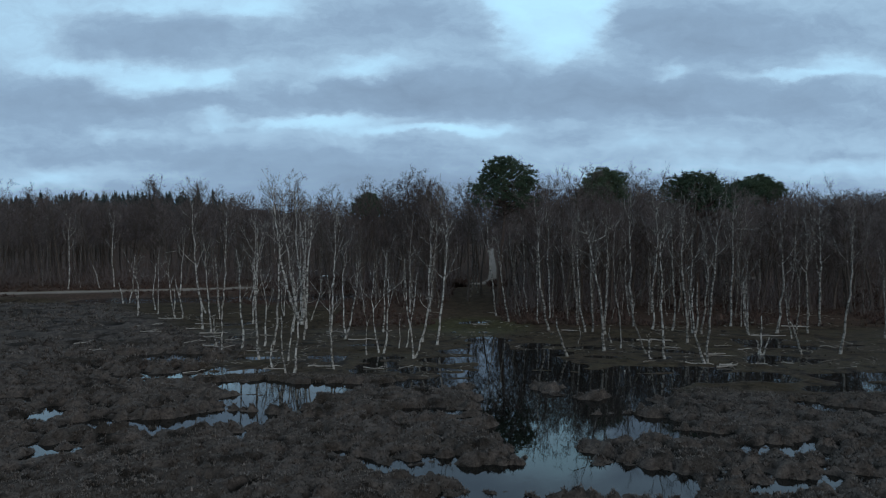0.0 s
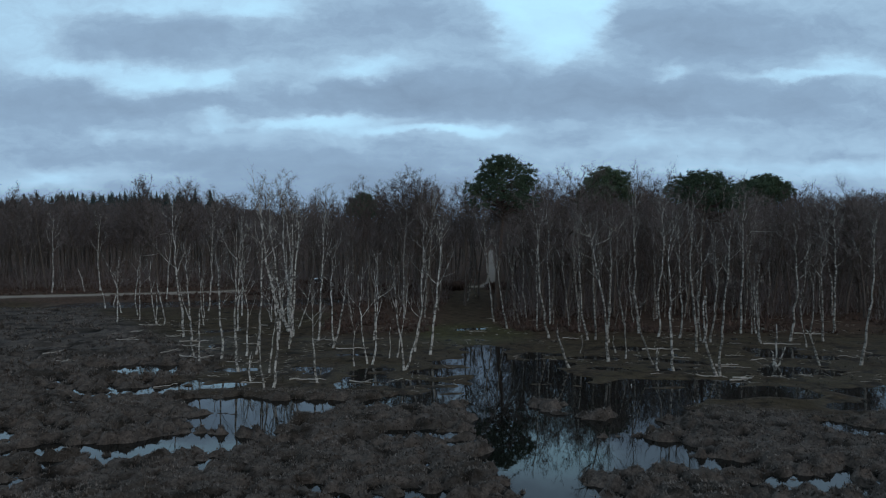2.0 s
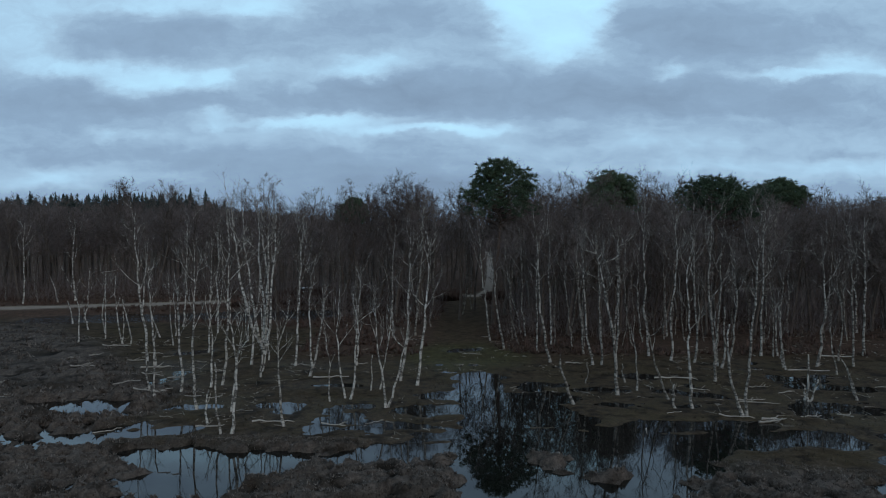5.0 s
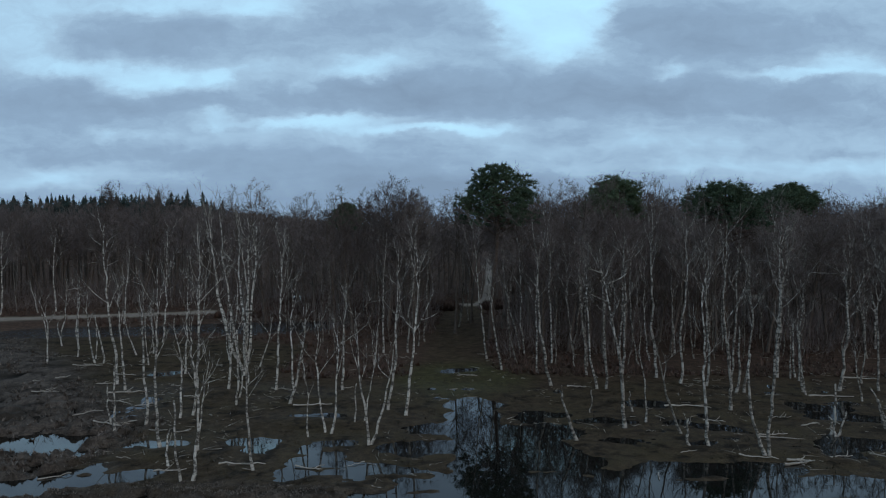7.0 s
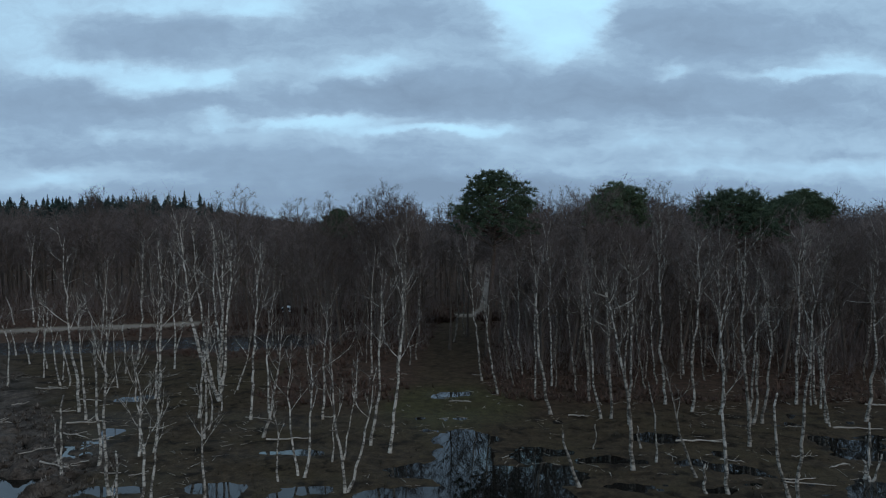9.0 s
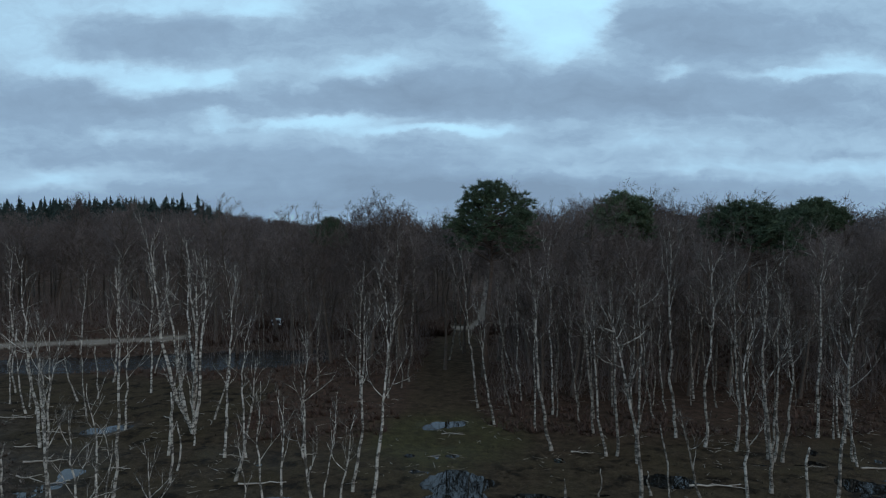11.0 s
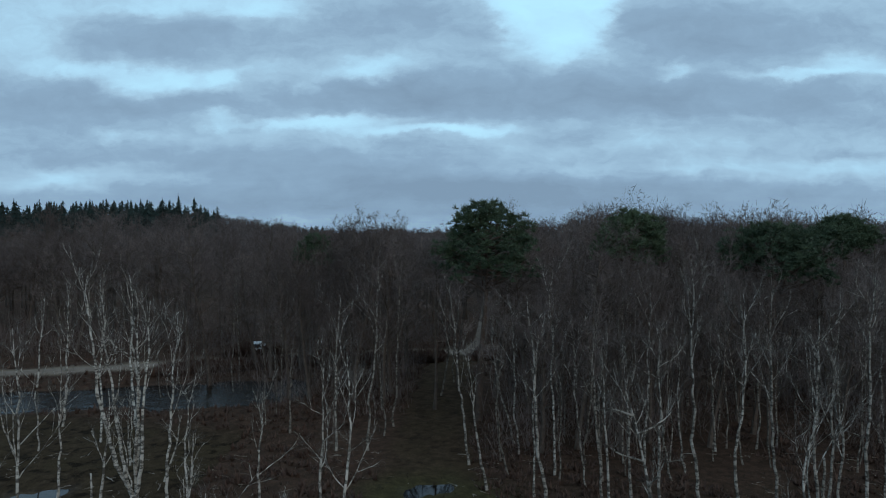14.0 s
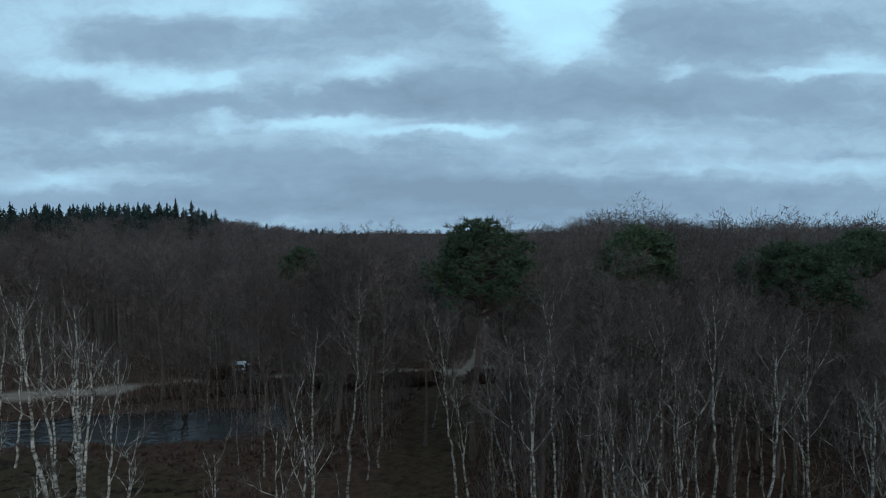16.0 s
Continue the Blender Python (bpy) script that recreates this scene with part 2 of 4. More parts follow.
# A darker copy of BIRCH, with the wood's shade put into its colour.
BIRCH_SHADED = birch_bark("shaded_birch_bark", (0.36, 0.31, 0.26), (0.125, 0.106, 0.086), (0.04, 0.033, 0.026))
BLEACHED = surface("bleached_dead_wood", (0.24, 0.205, 0.17), (0.62, 0.54, 0.46), 2.0, 0.85, 0.4, 18.0, 0.3)
DEAD_TWIG = surface("pale_dead_twig", (0.10, 0.085, 0.072), (0.24, 0.21, 0.18), 2.0, 0.9, 0.0, 9.0, 0.3)
OAK_BARK = surface("dark_furrowed_bark", (0.065, 0.050, 0.041), (0.17, 0.132, 0.105), 3.0, 0.95, 0.5, 14.0, 0.3)
TWIG = twiggy(surface("brown_winter_twig", (0.080, 0.060, 0.054), (0.255, 0.196, 0.172), 0.35, 0.9, 0.0, 5.0, 0.7, grainy=0.15), 0.2)
FAR_TWIG = twiggy(surface("far_winter_crown", (0.080, 0.064, 0.060), (0.270, 0.215, 0.195), 0.13, 0.9, 0.0, 0.5, 0.12), 0.2)
PINE_BARK = surface("scots_pine_bark", (0.06, 0.045, 0.036), (0.16, 0.10, 0.07), 2.0, 0.95, 0.5, 12.0)
NEEDLE = surface("pine_needles", (0.046, 0.070, 0.040), (0.130, 0.172, 0.090), 0.9, 0.7, 0.0, 6.0, 0.4)
# Blue-green spruce, made bluer to carry the far ridge's haze in its colour.
SPRUCE = surface("spruce_needles", (0.020, 0.036, 0.032), (0.052, 0.080, 0.066), 0.6, 0.8, 0.0, 6.0, 0.4)
TUFT = surface("dead_moor_grass", (0.045, 0.035, 0.028), (0.29, 0.236, 0.200), 0.5, 0.9, 0.0, 4.0, 0.5)
SEDGE = surface("dead_sedge", (0.035, 0.028, 0.018), (0.12, 0.095, 0.06), 0.5, 0.9, 0.0, 4.0, 0.5)
BRACKEN = surface("dead_bracken", (0.062, 0.036, 0.027), (0.145, 0.084, 0.058), 0.5, 0.9, 0.0, 5.0, 0.5)


# ---- noise on arrays ----
def hashed(i, j, k=0):
    n = (i * 374761393 + j * 668265263 + k * 2147483647) & 0xFFFFFFFF
    n = ((n ^ (n >> 13)) * 1274126177) & 0xFFFFFFFF
    return ((n ^ (n >> 16)) & 0xFFFF) / 65535.0


def value_noise(x, y, k=0):
    i, j = np.floor(x).astype(np.int64), np.floor(y).astype(np.int64)
    fx, fy = x - i, y - j
    fx, fy = fx * fx * (3 - 2 * fx), fy * fy * (3 - 2 * fy)
    a, b = hashed(i, j, k), hashed(i + 1, j, k)
    c, d = hashed(i, j + 1, k), hashed(i + 1, j + 1, k)
    return (a + (b - a) * fx) * (1 - fy) + (c + (d - c) * fx) * fy


def fbm(x, y, octaves=4, k=0):
    total, gain = 0.0, 0.5
    for o in range(octaves):
        total = total + gain * (value_noise(x * 2 ** o, y * 2 ** o, k + o) - 0.5)
        gain *= 0.5
    return total


def domes(x, y, size, k):
    """Round tussocks of about that size, 0 between them and 1 on top."""
    gx, gy = x / size, y / size
    i, j = np.floor(gx).astype(np.int64), np.floor(gy).astype(np.int64)
    best = np.zeros_like(x)
    for di in (-1, 0, 1):
        for dj in (-1, 0, 1):
            a, b = i + di, j + dj
            px, py = a + hashed(a, b, k), b + hashed(a, b, k + 1)
            r = 0.45 + 0.45 * hashed(a, b, k + 2)
            d2 = ((gx - px) ** 2 + (gy - py) ** 2) / r ** 2
            best = np.maximum(best, np.clip(1 - d2, 0, 1) ** 0.6 * (0.5 + 0.5 * hashed(a, b, k + 3)))
    return best


def smooth(lo, hi, v):
    f = np.clip((v - lo) / (hi - lo), 0, 1)
    return f * f * (3 - 2 * f)


# ---- the lie of the land ----
# Pools and channels: from, to, half width.
NEAR_POOLS = [
    (2.4, 27.2, 8.6, 26.6, 1.7), (-4.8, 30.2, -2.2, 28.0, 0.5), (-2.2, 28.0, 2.4, 27.8, 0.8), (0.5, 24.5, 7.5, 23.6, 1.2), (4.2, 61.5, 4.0, 49.0, 1.9), (0.6, 52.0, 7.4, 52.5, 1.7),
    (3.7, 49.0, 3.9, 38.0, 2.0), (3.9, 38.0, 4.6, 31.0, 1.8), (4.6, 33.4, 9.6, 34.6, 2.4), (5.4, 38.2, 10.0, 38.6, 2.1),
    (4.8, 31.0, 5.0, 27.0, 1.5), (10.0, 33.6, 13.0, 32.6, 0.9), (13.0, 30.0, 15.5, 30.4, 0.8), (15.5, 30.4, 17.8, 32.0, 0.6),
    (12.2, 25.7, 15.5, 26.9, 0.9), (21.0, 38.5, 24.0, 36.0, 1.2), (17.0, 27.0, 20.0, 25.0, 0.8), (-1.4, 37.2, 0.8, 37.0, 0.9),
    (5.5, 50.0, 9.0, 49.6, 1.8), (24.0, 42.4, 27.0, 42.8, 1.3),
]
MIRE_POOLS = [
    (0.8, 55.8, 3.2, 55.6, 1.1), (-1.0, 52.4, 1.2, 52.2, 1.2), (4.6, 55.6, 8.4, 55.0, 1.6), (-5.8, 47.9, -0.5, 48.5, 0.8),
    (0.0, 46.6, 8.0, 47.5, 1.0), (10.5, 48.0, 19.5, 48.8, 1.1), (24.0, 51.6, 27.0, 52.4, 1.1), (27.4, 60.9, 29.2, 60.6, 0.9),
    (16.0, 61.7, 17.2, 61.6, 0.8), (-8.8, 51.9, -8.0, 51.8, 0.8), (-5.2, 50.7, -4.2, 50.6, 0.7),
]
WEST_POOLS = [
    (-22.4, 54.0, -19.4, 53.8, 0.9), (-21.0, 51.6, -20.0, 51.2, 0.7), (-18.6, 46.8, -16.2, 48.8, 0.7),
    (-18.8, 34.4, -13.5, 35.0, 0.85), (-16.4, 32.7, -12.0, 34.2, 0.7), (-12.6, 35.8, -9.9, 35.6, 1.6), (-11.6, 39.4, -9.2, 38.6, 1.8),
    (-12.6, 42.6, -7.8, 41.6, 1.5), (-20.4, 37.4, -14.6, 38.0, 0.35), (-10.0, 31.9, -9.5, 33.5, 0.45), (-16.8, 30.8, -16.2, 30.6, 0.5),
]
FAR_POOLS = [
    (-8.0, 42.2, 2.0, 44.4, 1.2), (-5.8, 50.0, 2.0, 48.0, 0.7), (5.0, 45.6, 14.0, 44.6, 2.4), (9.2, 42.2, 13.0, 41.4, 1.8), (14.0, 45.6, 23.0, 46.0, 1.5),
    (26.0, 46.0, 30.0, 46.4, 1.2), (-24.2, 53.0, -20.0, 52.4, 1.1), (-18.4, 46.3, -13.2, 47.4, 0.9), (-14.5, 43.5, -7.0, 43.2, 0.8),
    (-60.0, 91.0, -46.0, 91.5, 2.0), (-48.0, 95.0, -31.0, 97.0, 4.2), (-31.0, 98.0, -24.0, 100.0, 4.0), (-24.0, 100.5, -14.0, 102.0, 3.6), (-27.0, 95.0, -23.0, 94.6, 1.5), (-20.5, 95.4, -15.0, 96.6, 1.9), (-13.5, 97.5, -11.0, 99.0, 1.4),
    (2.3, 73.0, 4.6, 73.6, 0.35), (-22.6, 72.0, -21.0, 72.5, 0.7), (26.0, 58.5, 31.0, 57.5, 0.8), (-10.0, 53.0, -8.0, 53.0, 0.6),
]
TRACK = [(-140, 86.0), (-104, 93.5), (-70, 101.4), (-38, 110.3), (-18, 117.2), (9, 122.6), (30, 125.5), (60, 130)]
CLEARING = [(6.2, 85.0), (9.0, 132.0), (12.2, 165.0), (20.0, 281.0), (24, 330)]
RIDE = [(7.6, 122.5), (9.6, 132.0), (12.2, 165.0), (20.0, 281.0), (24, 330)]


def off_line(x, y, line):
    """Distance to a line of points."""
    best = np.full(np.shape(x), 1e9)
    for (ax, ay), (bx, by) in zip(line, line[1:]):
        f = np.clip(((x - ax) * (bx - ax) + (y - ay) * (by - ay)) / ((bx - ax) ** 2 + (by - ay) ** 2), 0, 1)
        best = np.minimum(best, np.hypot(x - ax - f * (bx - ax), y - ay - f * (by - ay)))
    return best


def land(x, y):
    """Height of the ground, and its zones, at arrays of places."""
    x, y = np.asarray(x, float), np.asarray(y, float)
    pool = np.full(x.shape, -9.0)
    for ax, ay, bx, by, w in NEAR_POOLS + MIRE_POOLS + WEST_POOLS + FAR_POOLS:
        pool = np.maximum(pool, w - off_line(x, y, [(ax, ay), (bx, by)]))
    near = 1 - smooth(42, 47, y + 0.15 * x + 6 * fbm(x * 0.1, y * 0.1, 3, 40))
    west = smooth(-1, 4, -x - 15.5 - 0.8 * np.maximum(0, y - 56) + 6 * fbm(x * 0.12, y * 0.12, 3, 41)) * (1 - smooth(84, 92, y))
    heath = np.maximum(near, west)
    hump, knob = domes(x, y * 1.1, 1.0, 3), domes(x, y, 0.46, 11)
    rag = (1.5 + 1.0 * smooth(34, 40, y) * smooth(70, 60, y) + 1.7 * smooth(88, 92, y)) * fbm(x * 0.45, y * 0.6, 4, 7)
    rag = rag + 0.42 * fbm(x * 1.9, y * 2.6, 4, 71)
    # low wet ground: by the small islands to the east, and among the western tussocks
    low = 0.20 - 0.26 * np.exp(-((x - 14.5) / 6.0) ** 2 - ((y - 27.5) / 4.5) ** 2) - 0.07 * np.exp(-((x + 20) / 5.0) ** 2 - ((y - 35.5) / 3.0) ** 2) - 0.14 * np.exp(-((x + 17) / 6.0) ** 2 - ((y - 46) / 4.0) ** 2)
    seep = 1.8 * (fbm(x * 0.26, y * 0.34, 4, 29) - 0.225 + 0.045 * smooth(7, 14, x) * smooth(64, 58, y)) - 3 * smooth(66, 76, y) - 3 * smooth(46, 44, y)
    hollow = 2.6 * (fbm(x * 0.28, y * 0.45, 4, 19) - low) - 3 * (1 - heath * (1 - smooth(60, 70, y)))
    pool = np.maximum(np.maximum(pool + rag, seep), hollow) - (0.62 * hump + 0.40 * knob - 0.46) * heath
    pool = np.where(y > 135, -9.0, pool)
    dry = np.clip(-pool, 0, 1.2) / 1.2
    turf = 0.25 * hump + 0.15 * knob + 0.26 * fbm(x * 2.9, y * 2.9, 4, 31) + 0.22 * fbm(x * 0.5, y * 0.6, 2, 33)
    z = np.where(pool > 0, -0.35 * np.tanh(pool * 1.6), 0.06 * np.tanh(-pool * 3) + heath * (0.05 * smooth(0.0, 0.25, dry) + 1.2 * turf * smooth(0.0, 0.5, dry)))
    z = z + (0.05 * fbm(x * 0.5, y * 0.5, 3, 23) + 0.10 * np.maximum(0, fbm(x * 1.6, y * 1.6, 3, 27)) * smooth(-0.1, -0.8, pool)) * (1 - smooth(0, 0.3, pool)) * (pool < 0)
    rise = smooth(62, 100, y) * 0.35 * smooth(-0.5, -2.5, pool)
    z = z + rise
    side = x / np.maximum(y, 40)
    far = 17 * smooth(210, 560, y) * smooth(-0.10, -0.40, side) + (9 - 3.0 * smooth(0.20, 0.36, side)) * smooth(115, 230, y) * smooth(0.05, 0.25, side) + 3.5 * smooth(260, 640, y) * smooth(0.25, 0.0, abs(side + 0.05))
    z = z + far
    sand = np.maximum(smooth(2.4, 1.3, off_line(x, y, TRACK)), smooth(1.0, 0.5, off_line(x, y, RIDE)))
    walk_line = off_line(x, y, [(3.0, 60), (3.5, 85), (5.5, 122)])
    moss = smooth(6.0, 3.0, np.hypot((x - 3.2) / 1.25, (y - 70) / 1.3)) + 0.12 * smooth(3.5, 1.5, walk_line)
    litter = smooth(66, 76, y + 5 * fbm(x * 0.15, y * 0.15, 3, 51)) * (1 - 0.6 * smooth(4.2, 2.6, walk_line))
    litter = np.where(x < -12, smooth(98, 103, y + 0.24 * x + 18), litter)
    wet = smooth(-1.2, -0.1, pool) * (1 - 0.6 * heath)
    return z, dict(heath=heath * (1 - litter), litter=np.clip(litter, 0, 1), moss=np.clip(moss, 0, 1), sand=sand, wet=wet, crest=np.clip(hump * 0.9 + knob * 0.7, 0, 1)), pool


def height(x, y):
    return float(land(np.array([x]), np.array([y]))[0][0])


# ---- mesh building ----
class Bits:
    """Gathers tubes, spikes and loose faces for one mesh."""

    def __init__(self):
        self.v, self.q, self.t, self.n = [], [], [], 0

    def add(self, verts, quads=None, tris=None):
        self.v.append(np.asarray(verts, float))
        if quads is not None and len(quads):
            self.q.append(np.asarray(quads) + self.n)
        if tris is not None and len(tris):
            self.t.append(np.asarray(tris) + self.n)
        self.n += len(verts)

    def tube(self, pts, radii, sides=5, tip=True):
        """A round limb along points; radii one each; closed at its end."""
        pts, radii = np.asarray(pts, float), np.asarray(radii, float)
        n = len(pts)
        d = np.gradient(pts, axis=0)
        d /= np.linalg.norm(d, axis=1)[:, None] + 1e-9
        a = np.cross(d, (0.31, 0.87, 0.13))
        a /= np.linalg.norm(a, axis=1)[:, None] + 1e-9
        b = np.cross(d, a)
        th = np.arange(sides) * 2 * np.pi / sides
        ring = pts[:, None] + radii[:, None, None] * (np.cos(th)[None, :, None] * a[:, None] + np.sin(th)[None, :, None] * b[:, None])
        v = ring.reshape(-1, 3)
        i, j = np.meshgrid(np.arange(n - 1), np.arange(sides), indexing="ij")
        k = (j + 1) % sides
        quads = np.stack([i * sides + j, i * sides + k, (i + 1) * sides + k, (i + 1) * sides + j], -1).reshape(-1, 4)
        tris = None
        if tip:
            v = np.vstack([v, pts[-1:] + d[-1:] * radii[-1]])
            s = (n - 1) * sides
            tris = [(s + m, s + (m + 1) % sides, n * sides) for m in range(sides)]
        self.add(v, quads, tris)

    def spikes(self, a, b, r):
        """Many thin three-sided twigs at once, from points a to points b."""
        a, b = np.asarray(a, float), np.asarray(b, float)
        r = np.broadcast_to(np.asarray(r, float), (len(a),))
        d = b - a
        d /= np.linalg.norm(d, axis=1)[:, None] + 1e-9
        s = np.cross(d, (0.31, 0.27, 0.91))
        s /= np.linalg.norm(s, axis=1)[:, None] + 1e-9
        u = np.cross(d, s)
        ring = [a + r[:, None] * (math.cos(q) * s + math.sin(q) * u) for q in (0, 2.094, 4.189)]
        v = np.stack([*ring, b], 1).reshape(-1, 3)
        base = np.arange(len(a))[:, None, None] * 4
        self.add(v, None, (base + np.array([(0, 1, 3), (1, 2, 3), (2, 0, 3)])[None]).reshape(-1, 3))

    def slivers(self, a, b, r, rng):
        """Very fine far twigs or needles: one narrow pointed blade each."""
        a, b = np.asarray(a, float), np.asarray(b, float)
        r = np.broadcast_to(np.asarray(r, float), (len(a),))
        s = np.cross(b - a, rng.normal(0, 1, a.shape))
        s *= (r / (np.linalg.norm(s, axis=1) + 1e-9))[:, None]
        self.add(np.stack([a - s, a + s, b], 1).reshape(-1, 3), None, np.arange(3 * len(a)).reshape(-1, 3))

    def mesh(self, name, material, flat=False):
        me = bpy.data.meshes.new(name)
        v = np.concatenate(self.v) if self.v else np.zeros((0, 3))
        q = np.concatenate(self.q) if self.q else np.zeros((0, 4), int)
        t = np.concatenate(self.t) if self.t else np.zeros((0, 3), int)
        me.vertices.add(len(v))
        me.vertices.foreach_set("co", v.ravel())
        me.loops.add(q.size + t.size)
        me.loops.foreach_set("vertex_index", np.concatenate([q.ravel(), t.ravel()]).astype(np.int32))
        me.polygons.add(len(q) + len(t))
        me.polygons.foreach_set("loop_start", np.concatenate([np.arange(len(q)) * 4, q.size + np.arange(len(t)) * 3]).astype(np.int32))
        me.update(calc_edges=True)
        if not flat:
            me.polygons.foreach_set("use_smooth", np.ones(len(me.polygons), bool))
        me.materials.append(material)
        return me


def part(name, bits, material, parent=None, label="", flat=False):
    ob = new(name, bits.mesh(name, material, flat))
    if parent:
        ob.parent = parent
    return tagged(ob, label)


# ---- ground and water ----
def spaced(dense_lo, dense_hi, step, lo, hi, growth, back):
    """Grid lines: even in the dense stretch, then ever wider."""
    mid = list(np.arange(dense_lo, dense_hi, step))
    up, s = [mid[-1]], step
    while up[-1] < hi:
        s *= growth
        up.append(up[-1] + s)
    down, s = [mid[0]], step
    while down[-1] > lo:
        s *= back
        down.append(down[-1] - s)
    return np.array(down[:0:-1] + mid + up[1:])


def make_ground():
    xs, ys = spaced(-26, 26, 0.16, -2600, 2600, 1.09, 1.09), spaced(22, 54, 0.155, -600, 3600, 1.042, 1.08)
    gx, gy = np.meshgrid(xs, ys, indexing="ij")
    z, zones, _ = land(gx.ravel(), gy.ravel())
    nx, ny = len(xs), len(ys)
    i, j = np.meshgrid(np.arange(nx - 1), np.arange(ny - 1), indexing="ij")
    quads = np.stack([i * ny + j, (i + 1) * ny + j, (i + 1) * ny + j + 1, i * ny + j + 1], -1).reshape(-1, 4)
    bits = Bits()
    bits.add(np.stack([gx.ravel(), gy.ravel(), z], -1), quads)
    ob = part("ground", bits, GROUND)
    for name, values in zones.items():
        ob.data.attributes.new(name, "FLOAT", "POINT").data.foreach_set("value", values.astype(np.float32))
    tagged(ob, "boggy brown heath and mud with mossy and leafy patches", "ground", kind="structure")
    w = Bits()
    w.add([(-120, -20, 0), (120, -20, 0), (120, 82, 0), (-120, 82, 0)], [(0, 1, 2, 3)])
    tagged(part("water", w, WATER, flat=True), "still dark bog water mirroring the cloudy sky", "water", kind="structure")
    w = Bits()
    w.add([(-120, 82, 0), (120, 82, 0), (120, 135, 0), (-120, 135, 0)], [(0, 1, 2, 3)])
    tagged(part("water", w, RUFFLED, flat=True), "wind-ruffled pond water beside the sandy track", "water", kind="structure")


make_ground()


def strip(name, line, half, label):
    """A worn track laid on the ground, crowned a little, with ragged edges."""
    bits = Bits()
    pts = []
    for (ax, ay), (bx, by) in zip(line, line[1:]):
        n = max(2, int(math.hypot(bx - ax, by - ay) / 1.5))
        pts += [(ax + (bx - ax) * k / n, ay + (by - ay) * k / n) for k in range(n)]
    pts = np.array(pts + [line[-1]])
    for _ in range(6):
        pts[1:-1] = (pts[:-2] + pts[1:-1] * 2 + pts[2:]) / 4
    d = np.gradient(pts, axis=0)
    d /= np.linalg.norm(d, axis=1)[:, None]
    across = np.stack([d[:, 1], -d[:, 0]], -1)
    cols = np.array([-1.0, -0.6, 0.0, 0.6, 1.0])
    rag = 1 + 0.5 * fbm(pts[:, 0] * 0.4, pts[:, 1] * 0.4, 3, 61)
    p = pts[:, None] + across[:, None] * cols[None, :, None] * half * rag[:, None, None]
    z = land(p[..., 0].ravel(), p[..., 1].ravel())[0].reshape(p.shape[:2]).max(axis=1, keepdims=True) + np.array([-0.04, 0.03, 0.06, 0.03, -0.04])[None]
    v = np.concatenate([p, z[..., None]], -1).reshape(-1, 3)
    i, j = np.meshgrid(np.arange(len(pts) - 1), np.arange(4), indexing="ij")
    bits.add(v, np.stack([i * 5 + j, i * 5 + j + 1, (i + 1) * 5 + j + 1, (i + 1) * 5 + j], -1).reshape(-1, 4))
    tagged(part(name, bits, SAND), label, "track", kind="structure")


strip("road", TRACK, 1.6, "pale sandy gravel track crossing the heath")
strip("path", RIDE, 0.8, "pale sandy ride running away through the wood")


# ---- tufts of dead grass on the heath ----
def blades(rng, x, y, z, size, count, droop, width):
    """Tufts of pointed blades that arch out from each place."""
    m = len(x)
    ang = rng.random((m, count)) * 2 * np.pi
    lean = 0.15 + 0.85 * rng.random((m, count))
    tall = size[:, None] * (0.45 + 0.6 * rng.random((m, count)))
    foot = np.stack([x[:, None] + 0.45 * size[:, None] * np.cos(ang) * lean, y[:, None] + 0.45 * size[:, None] * np.sin(ang) * lean, np.repeat(z[:, None] - 0.04, count, 1)], -1)
    top = foot + np.stack([np.cos(ang) * lean * tall * 0.9, np.sin(ang) * lean * tall * 0.9, tall * (1.1 - droop * lean)], -1)
    wide = np.stack([-np.sin(ang), np.cos(ang), np.zeros_like(ang)], -1) * (width * size[:, None, None])
    return np.stack([foot - wide, foot + wide, top], 2).reshape(-1, 3)


def scatter(rng, n, y0, y1, bias, side):
    y = y0 + (y1 - y0) * rng.random(n) ** bias
    return (rng.random(n) * 2 - 1) * (4 + side * y), y


